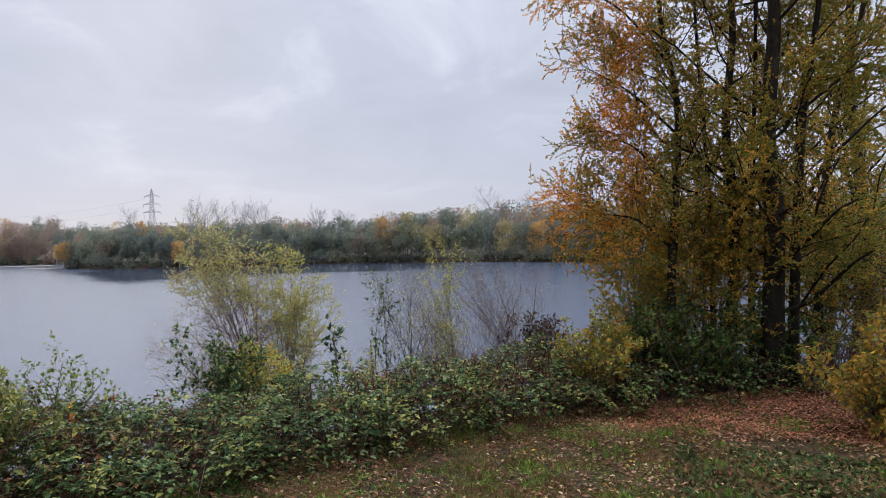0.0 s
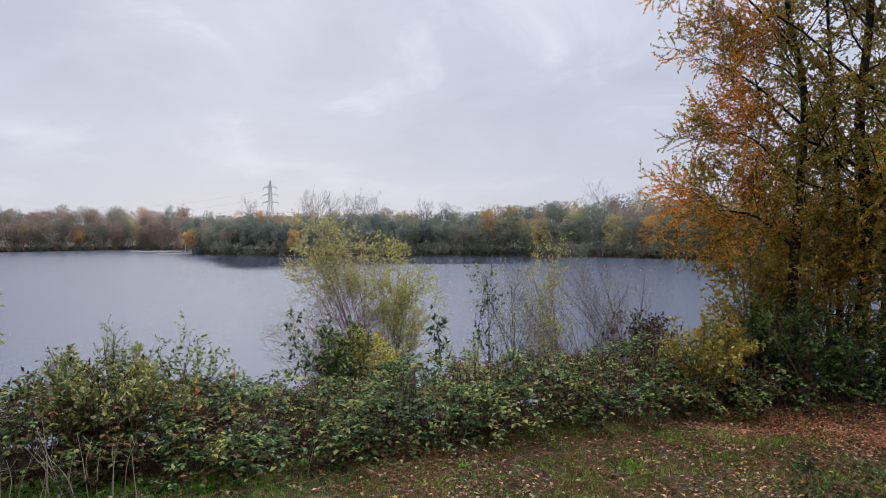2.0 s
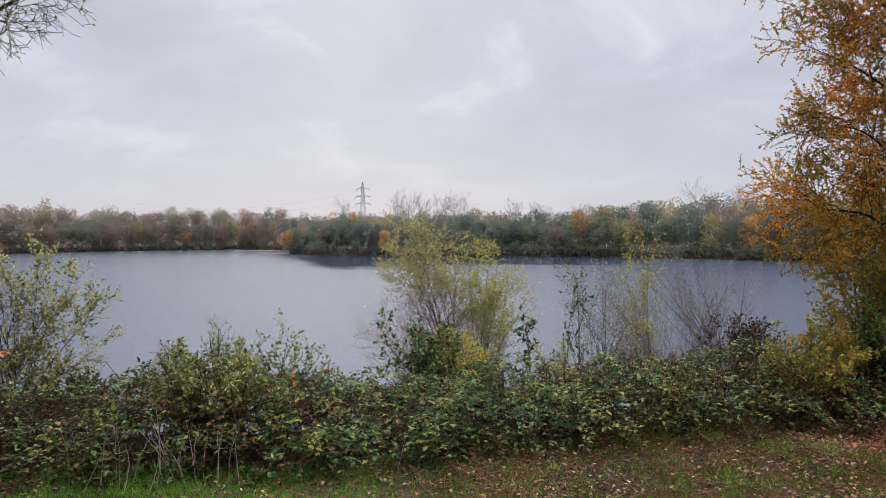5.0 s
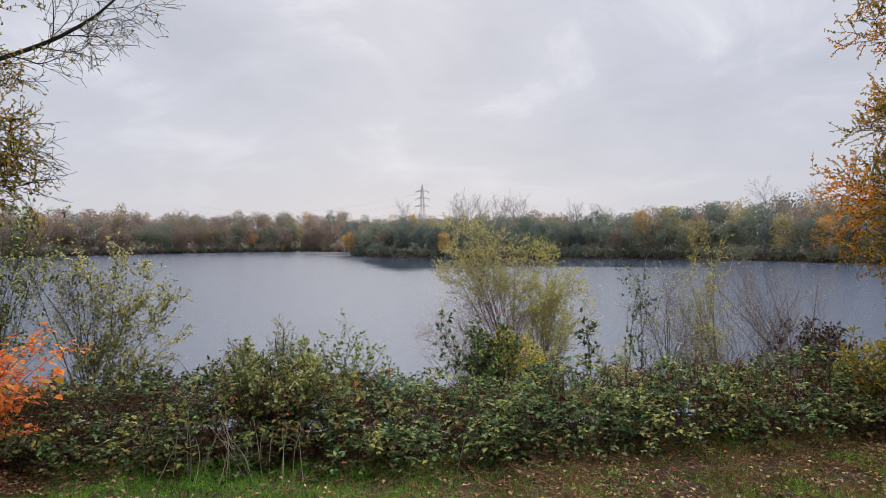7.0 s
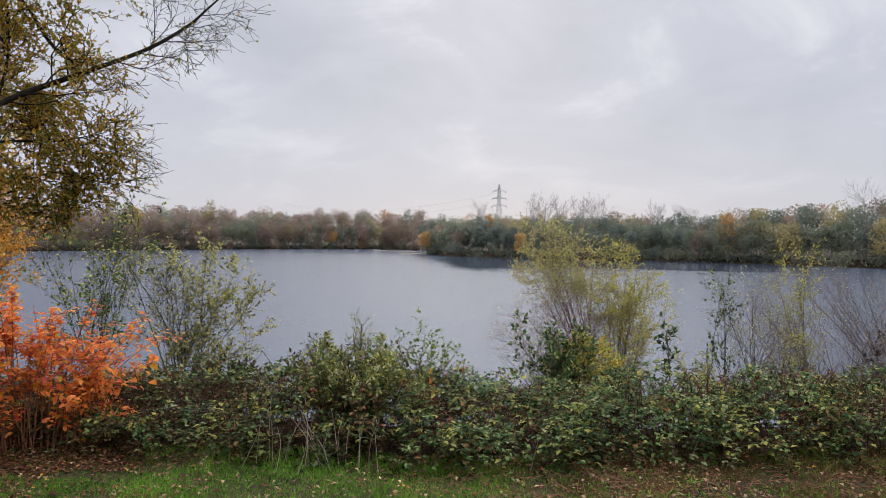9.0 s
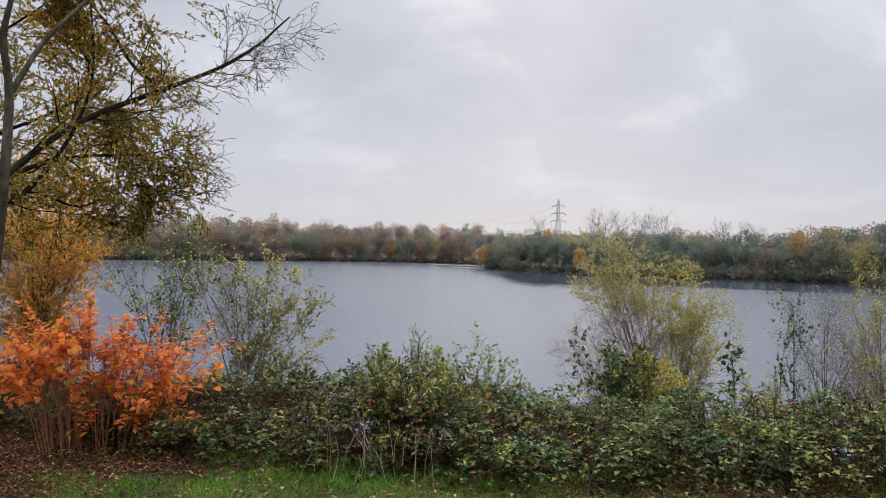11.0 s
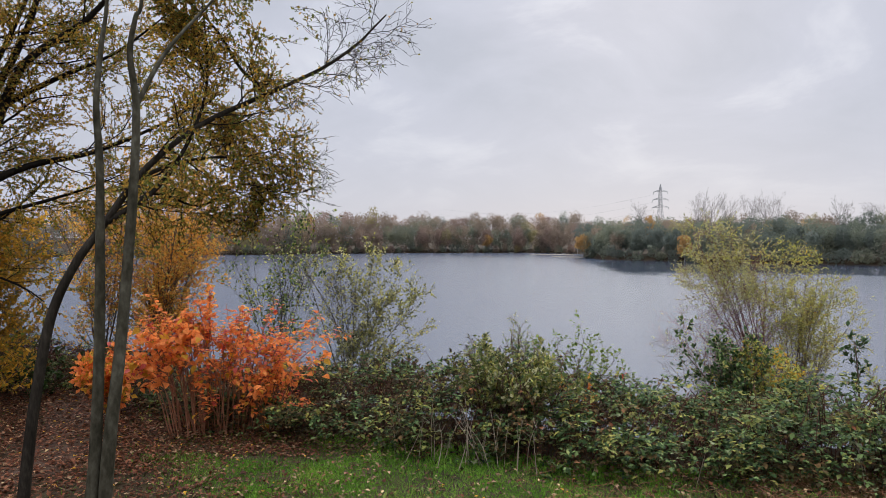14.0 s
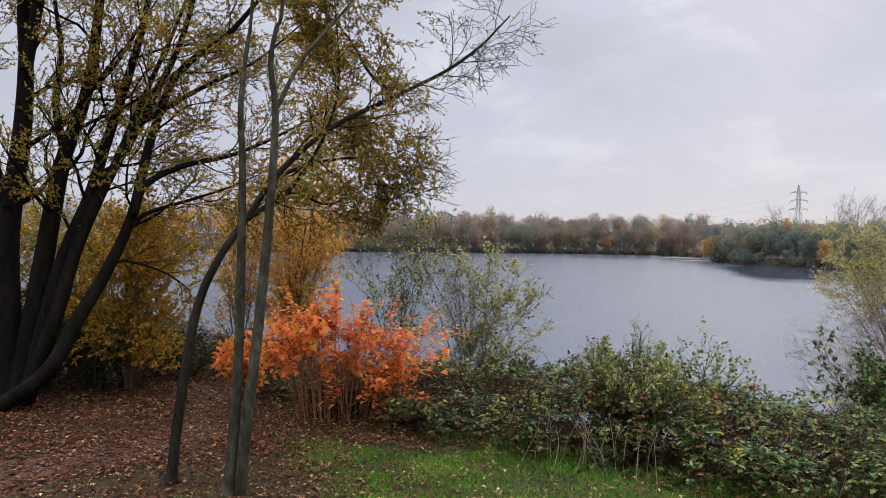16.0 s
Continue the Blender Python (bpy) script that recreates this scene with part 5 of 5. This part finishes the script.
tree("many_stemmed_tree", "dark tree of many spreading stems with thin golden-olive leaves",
     [near(83.2, 7.4), *limb(7.4, (83.1, -0.107), (83.1, -0.005), (82.3, 0.121), (82.1, 0.21), (82.3, 0.3), (82.0, 0.55))], 0.18, DARK_CFG, 322, BARK_BACKLIT, [OAK_GREEN, OAK_BROWN, GOLD], gold_choice, 0.032, 74, keep=thin_top,
     extra=[([near(82.6, 7.35), *limb(7.3, (81.5, -0.108), (80.4, 0.023), (79.6, 0.099), (78.2, 0.184), (77.4, 0.302), (76.4, 0.5))], 0.15, 1.0),
            ([near(82.0, 7.2), *limb(7.1, (79.9, -0.051), (78.0, 0.044), (77.0, 0.11), (75.2, 0.222), (74.1, 0.311), (72.6, 0.5))], 0.105, 1.0),
            ([near(82.2, 7.1), *limb(7.0, (80.1, -0.109), (78.8, -0.022), (76.8, 0.067), (74.7, 0.145), (71.7, 0.263), (70.0, 0.4))], 0.10, 1.0),
            ([near(84.2, 7.0), *limb(6.8, (80.7, -0.181), (78.7, -0.115), (76.8, -0.052), (75.1, 0.022), (73.8, 0.126), (71.9, 0.217), (68.2, 0.278), (65.5, 0.34))], 0.105, 1.0),
            (limb(7.0, (76.8, 0.067), (76.0, 0.103), (74.1, 0.192), (71.7, 0.301), (69.8, 0.42)), 0.06, 0.8),
            (limb(6.9, (75.0, 0.024), (74.2, 0.063), (71.6, 0.091), (67.6, 0.112), (63.3, 0.15), (59.8, 0.19)), 0.06, 0.9),
            (limb(6.9, (75.0, 0.008), (74.0, 0.026), (70.4, 0.049), (67.6, 0.068), (64.8, 0.093)), 0.035, 0.6),
            (limb(7.2, (78.0, 0.044), (76.8, 0.082), (74.9, 0.091), (72.5, 0.112)), 0.04, 0.5),
            (limb(7.4, (79.6, 0.099), (80.2, 0.157), (79.9, 0.229), (80.4, 0.32), (80.0, 0.5)), 0.06, 0.8),
            (limb(7.4, (78.2, 0.184), (76.5, 0.216), (75.0, 0.264), (72.6, 0.34)), 0.045, 0.6),
            ([rise(83.1, 7.4, 0.03), *limb(7.4, (84.2, 0.1), (84.6, 0.2), (85.4, 0.4))], 0.08, 0.7),
            ([near(83.8, 7.5), *limb(7.6, (86.6, 0.0), (88.4, 0.2), (89.5, 0.45))], 0.1, 0.8),
            (limb(7.2, (74.7, 0.145), (70.2, 0.2), (66.0, 0.245), (62.0, 0.31)), 0.045, 0.7),
            (limb(7.4, (82.1, 0.2), (80.0, 0.45), (78.0, 0.7)), 0.08, 0.6)])
bush("golden_shrub", near(75.3, 7.6), 1.95, 0.5, "golden and olive shrub hanging beside the path", "shrub", [GOLD, OAK_GREEN, OAK_BROWN], weighted(0.55, 0.15, 0.3), 330, stems=10, n=(11, 5, 2), size=0.055, per=44, lens=(0.8, 0.4, 0.18), angle=(48, 44, 42), start=0.04)
bush("golden_shrub", near(78.5, 8.8), 1.9, 0.75, "olive-gold shrub behind the dark stems", "shrub", [GOLD, OAK_GREEN, OAK_BROWN], weighted(0.3, 0.45, 0.25), 331, stems=9, n=(10, 5, 2), size=0.055, per=38, lens=(0.8, 0.4, 0.18), angle=(48, 44, 42), start=0.04)
bush("yellow_birch", near(63.0, 9.2), 2.7, 0.95, "yellow-orange young trees behind the red shrub", "tree", [BIRCH, OAK_ORANGE, WILLOW], weighted(0.72, 0.14, 0.14), 332, stems=11, n=(12, 6, 4), size=0.05, per=24, lens=(0.85, 0.4, 0.18), angle=(38, 40, 40), start=0.08)
bush("yellow_birch", near(67.2, 9.4), 2.5, 0.5, "yellow young tree near the path", "tree", [BIRCH, OAK_BROWN, WILLOW], weighted(0.7, 0.15, 0.15), 333, stems=7, n=(12, 5, 3), size=0.048, per=22, lens=(0.7, 0.36, 0.16), angle=(36, 40, 40), start=0.08)
for az, d, h, seed in ((66.6, 8.4, 0.42, 334), (71.2, 8.0, 0.4, 335), (75.5, 7.9, 0.8, 336), (79.0, 8.3, 0.95, 337), (83.5, 8.6, 1.1, 338), (87.0, 8.4, 1.1, 339), (80.8, 7.9, 0.8, 340), (77.4, 7.7, 0.6, 341), (73.0, 8.3, 0.6, 342)):
    bush("evergreen_shrub", near(az, d), h, 0.5, "low dark green shrub along the bank", "shrub", [DARK_GREEN, BRAMBLE, BRAMBLE_DARK], weighted(0.5, 0.25, 0.25), seed, stems=8, n=(7, 3, 0), levels=2, leaf_level=1, size=0.055, per=72, start=0.03, angle=(48, 42, 40), group="dark shrubs by the path")


def knotweed(where, seed=400):
    """A clump of arching red-brown canes with large orange leaves held flat along them."""
    rng = np.random.default_rng(seed)
    ob = thing("knotweed_clump", where, "flame-orange knotweed clump with large leaves on red-brown stems", "shrub")
    along = unit(np.array((-math.cos(radians(59)), -math.sin(radians(59)), 0)))
    big = leaves(np.random.default_rng(1), np.zeros((1, 3)), np.array([(1.0, 0, -0.15)]), 0.074, 0.72, 0.0, 1.0, 4, 0.25)
    shapes = [mesh_of("leaf", *big, [m]) for m in (FLAME, RED, GOLD)]
    ps, ds, single = [], [], 0
    across = np.cross(along, np.array((0, 0, 1.0)))
    for i in range(90):
        u, w = rng.uniform(-1, 1), rng.uniform(-1, 1)
        foot = along * u * 0.55 + across * w * 0.24
        foot[2] = ground_z(where[0] + foot[0], where[1] + foot[1]) - where[2] - 0.03
        h = 1.66 * (1 - 0.22 * u * u) * (1 - 0.12 * w * w) * rng.uniform(0.62, 1.06) if i < 74 else rng.uniform(0.4, 0.9)
        out = along * (u * 0.52 + rng.normal(0, 0.16)) + across * (w * 0.32 + rng.normal(0, 0.14))
        pts = curve_through([foot, foot + out * 0.3 + np.array((0, 0, h * 0.6)), foot + out * 0.95 + np.array((0, 0, h))], 5)
        runs = [(0, pts, np.linspace(0.008, 0.003, len(pts)))]
        for _ in range(3):
            j = rng.integers(7 if u > 0.15 else 4, len(pts) - 1)
            d = unit(out * 0.4 + rng.normal(0, 0.5, 3) + np.array((0, 0, 0.15)))
            arm = np.array([pts[j] + d * t + np.array((0, 0, -0.35 * t * t)) for t in np.linspace(0, rng.uniform(0.12, 0.3), 4)])
            runs.append((2, arm, np.linspace(0.003, 0.0016, 4)))
        part("stem", stems_mesh("stem", runs, [KNOT_STEM], (6, 4, 4, 4, 4)), ob)
        for l, p, _ in runs:
            k = 19 if l == 0 else 12
            f = rng.uniform((0.78 if u > 0.15 else rng.uniform(0.4, 0.75)) if l == 0 else 0.2, 1.0, k) * (len(p) - 1)
            a = np.minimum(f.astype(int), len(p) - 2)
            ps.append(p[a] + (p[a + 1] - p[a]) * (f - a)[:, None])
            ds.append(unit(unit(p[a + 1] - p[a]) * 0.4 + rng.normal(0, 0.6, (k, 3)) * np.array((1, 1, 0.3))))
    ps, ds = np.concatenate(ps), np.concatenate(ds)
    ps = ps + rng.normal(0, 0.035, ps.shape)
    nearest = np.argsort(ps[:, 1] * 0.55 - ps[:, 0] * 0.8 + rng.normal(0, 0.05, len(ps)))[:260]
    mask = np.ones(len(ps), bool)
    mask[nearest] = False
    for i in nearest:
        side = ds[i]
        q = Vector((side[0], side[1], rng.uniform(-0.5, 0.1))).to_track_quat("X", "Z")
        leaf = part("leaf", shapes[rng.choice(3, p=(0.74, 0.08, 0.18))], ob)
        leaf.matrix_local = Matrix.LocRotScale(ps[i], q @ Euler((rng.normal(0, 0.5), 0, 0)).to_quaternion(), [rng.uniform(0.75, 1.35)] * 3)
    v, f = leaves(rng, ps[mask], ds[mask] + np.array((0, 0, -0.2)), 0.068, 0.72, 0.25, 0.85, 4, 0.25)
    pick = rng.choice(3, mask.sum(), p=(0.76, 0.12, 0.12))
    part("foliage", mesh_of("foliage", v, f, [FLAME, RED, GOLD], np.repeat(pick, 6)), ob)


knotweed(near(58.5, 6.0))
bush("orange_shrub", near(66.2, 6.6), 0.55, 0.3, "low orange-leaved shoots beside the path", "shrub", [FLAME, GOLD], weighted(0.6, 0.4), 401, stems=7, size=0.08, per=24, ratio=0.7, twig=KNOT_STEM)


def dry_stalks(az, d, count, height, seed, label="pale dry leafless stalks standing before the brambles"):
    rng = np.random.default_rng(seed)
    where = near(az, d)
    ob = thing("dry_stalks", where, label, "dry stalks", "dry stalks along the brambles")
    for _ in range(count):
        o = rng.normal(0, 0.1, 2)
        height_i = height * NEAR * rng.uniform(0.7, 1.25)
        tip = np.array((o[0] * 2 + rng.normal(0, 0.16), o[1] + rng.normal(0, 0.05), height_i))
        pts = curve_through([(o[0], o[1], -0.03), tip * np.array((0.5, 0.7, 0.55)) + np.array((o[0] * 0.5, 0, 0)), tip], 4)
        runs = [(0, pts, np.linspace(0.0042, 0.002, len(pts)))]
        for _ in range(2):
            j = rng.integers(3, len(pts) - 1)
            dd = unit(rng.normal(0, 0.5, 3) + np.array((0, 0, 0.8)))
            runs.append((2, np.array([pts[j] + dd * t for t in (0, 0.05, 0.1)]), np.array((0.002, 0.0017, 0.001))))
        part("stalk", stems_mesh("stalk", runs, [DRY_STEM], (5, 4, 4, 4, 4)), ob)


for az, d, n, h, seed in ((38.0, 4.72, 7, 0.4, 411), (36.2, 4.66, 5, 0.36, 412), (41.2, 4.85, 4, 0.4, 413), (43.4, 4.95, 4, 0.36, 414), (34.5, 4.62, 4, 0.3, 415), (8.4, 5.05, 3, 0.34, 416), (20.5, 4.7, 3, 0.24, 417)):
    dry_stalks(az, d, n, h, seed)


def seed_head(az, d, height, label):
    """A pale fluffy seed head on its stalk."""
    rng = np.random.default_rng(int(az * 10))
    ob = thing("seed_head", near(az, d), label, "seed head")
    pts = curve_through([(0, 0, -0.03), (0.01, 0, height * 0.6), (0.02, 0, height)], 3)
    part("stalk", stems_mesh("stalk", [(0, pts, np.linspace(0.003, 0.002, len(pts)))], [DRY_STEM], (5, 4, 4, 4, 4)), ob)
    c = np.array((0.02, 0, height)) + rng.normal(0, 0.014, (60, 3))
    v, f = leaves(rng, c, rng.normal(0, 1, (60, 3)), 0.03, 0.6, 0.3, 0.2, 2)
    part("fluff", mesh_of("fluff", v, f, [LEAF_WHITE]), ob)


seed_head(40.4, 4.95, 0.14, "small whitish seed head in the grass")
seed_head(8.7, 5.2, 0.38, "pale tuft among dark bramble stems")


# ---- lawn: grass, weeds and fallen leaves ----
def lawn_spots(rng, k, az0, az1, d0, d1):
    az = np.radians(rng.uniform(az0, az1, k))
    d = NEAR * np.sqrt(rng.uniform(d0 ** 2, d1 ** 2, k))
    p = np.stack([-np.sin(az) * d, np.cos(az) * d], -1)
    p = p[behind_edge(p[:, 0], p[:, 1]) < 0.35]
    return np.concatenate([p, ground_z(p[:, 0], p[:, 1])[:, None]], 1)


def bearing(p):
    return np.degrees(np.arctan2(-p[:, 0], p[:, 1]))


def build_grass():
    rng = np.random.default_rng(500)
    p = np.concatenate([lawn_spots(rng, 450000, -36, 84, 3.6, 7.6), lawn_spots(rng, 110000, -180, 180, 0.0, 8.0)])
    az, s = bearing(p), behind_edge(p[:, 0], p[:, 1]) / NEAR
    tuft = 0.34 * wave(p, 2.3, 31) + 0.33 * wave(p, 5.3, 33) + 0.33 * wave(p, 11.0, 35)
    bare = np.clip((14 - az) / 8, 0, 1)
    lush = np.clip((az - 10) / 16 + 0.5 * (wave(p, 2.4, 12) - 0.5), 0, 1) * np.clip((66 - az) / 6, np.where(az > 60, 0.45, 0), 1)
    dense = np.clip(np.interp(az, [8, 22], [0.75, 1.0]) + np.interp(az, [8, 22], [0.6, 0.1]) * (wave(p, 2.2, 1) - 0.5), 0, 1) * np.where(np.hypot(p[:, 0], p[:, 1]) < NEAR * np.where(az > 60, 4.8 - 0.5 * wave(p, 2.0, 21), 3.5), np.where(az > 62, 0.6, 1.0), np.clip((66.5 - az) / 5, 0.04, 1) * np.clip((az + 27) / 6, 0.08, 1))
    dense *= np.where(s > -0.55, np.clip(1 - (az - 46 - 6 * wave(p, 2.4, 4)) / 7, 0.15, 1), 1)
    dense *= np.where((az < 22) & (s > -0.5), 0.5, 1)
    dense *= 1 - bare * (1 - np.clip((np.abs(tuft - 0.44) - 0.05) / 0.09, 0.1, 1))
    lush = np.maximum(lush, bare * 0.26 * np.clip((tuft - 0.5) / 0.08, 0, 1))
    keep = rng.uniform(0, 1, len(p)) < dense
    p, lush, tuft, bare = p[keep], lush[keep], tuft[keep], bare[keep]
    size = 0.03 + 0.055 * wave(p, 5.5, 8) * wave(p, 2.1, 3) + 0.02 * lush
    size = size * (0.75 + 0.25 * bare) * (1 + bare * 1.6 * np.abs(tuft - 0.45))
    size = size * np.where(behind_edge(p[:, 0], p[:, 1]) > -0.2, 1.25, 1.0)
    k = len(p)
    d = unit(np.stack([rng.normal(0, 0.55, k), rng.normal(0, 0.55, k), np.full(k, 0.9)], -1))
    v, f = leaves(rng, p - np.array((0, 0, 0.005)), d, size, 0.12, 0.25, 0.0, 1, 0.4)
    pick = (rng.uniform(0, 1, k) > 0.18 + 0.82 * lush).astype(int)
    # matted dead grass on the thin side of the lawn
    q = lawn_spots(rng, 330000, -36, 24, 3.6, 6.6)
    mat = 0.5 * wave(q, 2.0, 41) + 0.5 * wave(q, 6.0, 43)
    q = q[rng.uniform(0, 1, len(q)) < np.clip(0.12 + 2.4 * (mat - 0.4), 0.06, 1) * np.clip((22 - bearing(q)) / 8, 0, 1)]
    n = len(q)
    e = unit(np.stack([rng.normal(0, 1, n), rng.normal(0, 1, n), rng.uniform(0.0, 0.7, n)], -1))
    v2, f2 = leaves(rng, q + np.array((0, 0, 0.004)), e, 0.05 + 0.03 * wave(q, 3.0, 4), 0.11, 0.2, 0.0, 1, 0.4)
    v, f, pick = np.concatenate([v, v2]), np.concatenate([f, f2 + len(v)]), np.concatenate([pick, (rng.uniform(0, 1, n) > 0.05 + 0.5 * np.clip((wave(q, 3.1, 47) * wave(q, 7.0, 49) - 0.3) / 0.15, 0, 1)).astype(int)])
    ob = new("grass", mesh_of("grass", v, f, [GRASS, GRASS_DRY], pick))
    tagged(ob, "short green lawn grass, thin and brown under the trees", "grass", kind="stuff")


def build_litter():
    rng = np.random.default_rng(501)
    p = np.concatenate([lawn_spots(rng, 85000, 46, 100, 3.4, 9.0), lawn_spots(rng, 64000, -40, 46, 3.4, 9.0), lawn_spots(rng, 16000, -34, -9, 5.8, 8.6), lawn_spots(rng, 9000, -180, 180, 0.0, 6.0)])
    az, s = bearing(p), behind_edge(p[:, 0], p[:, 1]) / NEAR
    d = np.hypot(p[:, 0], p[:, 1]) / NEAR
    want = np.interp(az, [-16, -11, 0, 10, 20, 28, 48, 54, 62, 67], [0.75, 0.65, 0.55, 0.48, 0.24, 0.14, 0.16, 0.2, 0.4, 1.0])
    want = want * np.where(az < 16, 0.15 + 1.7 * wave(p, 2.9, 6) * wave(p, 1.3, 8), 0.55 + 0.9 * wave(p, 1.9, 6))
    want = np.where(s > -0.65 + 0.3 * wave(p, 3.0, 2), np.maximum(want, np.clip((az - 44 - 8 * wave(p, 2.4, 4)) / 7, 0, 1)), want)
    want = np.where((az < -11) & (d > 5.7 + 0.3 * wave(p, 2.0, 3)), 1.0, want)
    want = np.where((az > 60) & (d < 4.9), np.minimum(want, 0.4), want)
    keep = rng.uniform(0, 1, len(p)) < want
    p, az, d = p[keep], az[keep], d[keep]
    k = len(p)
    axis = np.stack([rng.normal(0, 1, k), rng.normal(0, 1, k), rng.normal(0, 0.22, k)], -1)
    q = p + np.array((0, 0, 0.012)) + np.stack([np.zeros(k), np.zeros(k), rng.uniform(0, 0.025, k)], -1)
    v, f = leaves(rng, q, unit(axis), 0.047, 0.62, 0.1, 1.0, 2, 0.35)
    red = np.where((az > 64) | ((az < -13) & (d > 5.9)), 0.85, np.where(az > 50, 0.7, 0.3))
    r = rng.uniform(0, 1, k)
    pick = np.where(r < red, 0, np.where(r > 0.985, 2, 1))
    pick = np.where((az < -10) & (d > 5.6) & (pick == 0), 3, pick)
    ob = new("fallen_leaves", mesh_of("fallen_leaves", v, f, [LITTER_RED, LITTER_TAN, GOLD, LITTER_RUST], np.repeat(pick, 2)))
    tagged(ob, "red-brown and tan fallen leaves scattered over the lawn", "fallen leaves", kind="stuff")


def build_weeds():
    """Low broad-leaved weeds and dead twigs at the foot of the brambles."""
    rng = np.random.default_rng(502)
    p = np.concatenate([lawn_spots(rng, 1500, -8, 22, 3.9, 6.4), lawn_spots(rng, 700, -22, 10, 3.9, 6.0), lawn_spots(rng, 900, 20, 60, 3.9, 6.0), lawn_spots(rng, 8000, -40, -18, 3.7, 5.5)])
    foot = lawn_spots(rng, 9000, -14, 46, 4.0, 7.4)
    foot = foot[behind_edge(foot[:, 0], foot[:, 1]) > -0.3]
    p = p[(wave(p, 2.6, 9) > 0.45) | ((bearing(p) < -22) & (wave(p, 1.9, 4) > 0.35))]
    p = np.concatenate([p, foot])
    k = 5
    c = np.repeat(p, k, 0)
    d = unit(np.stack([rng.normal(0, 1, len(c)), rng.normal(0, 1, len(c)), rng.uniform(0.1, 0.7, len(c))], -1))
    v, f = leaves(rng, c, d, np.where(bearing(c) < -18, 0.062, 0.045), 0.5, 0.2, 0.8, 2, 0.2)
    ob = new("lawn_weeds", mesh_of("lawn_weeds", v, f, [ALDER, BRAMBLE_DARK, DARK_GREEN], np.repeat(np.where(rng.uniform(0, 1, len(c)) < np.where((bearing(c) < -18) | (behind_edge(c[:, 0], c[:, 1]) > -0.3), 0.03, 0.35), 0, rng.choice((1, 2), len(c))), 2)))
    tagged(ob, "small broad-leaved green weeds in the thin turf", "weeds", kind="stuff")
    runs = []
    for q in lawn_spots(rng, 2600, -25, 34, 4.0, 7.2):
        if behind_edge(q[0], q[1]) < -0.9 and rng.uniform() < 0.7:
            continue
        a = rng.uniform(0, 2 * math.pi)
        ln = rng.uniform(0.08, 0.28)
        d = np.array((math.cos(a), math.sin(a) * 0.6, rng.uniform(0.0, 0.55)))
        runs.append((1, np.array([q + d * t + np.array((0, 0, 0.01)) for t in np.linspace(0, ln, 4)]), np.linspace(0.0028, 0.0012, 4)))
    ob = new("dead_twigs", stems_mesh("dead_twigs", runs, [KNOT_STEM, DRY_STEM], (4, 4, 4, 4, 4)))
    tagged(ob, "thin reddish dead twigs along the foot of the brambles", "twigs", kind="stuff")


build_grass()
build_litter()
build_weeds()
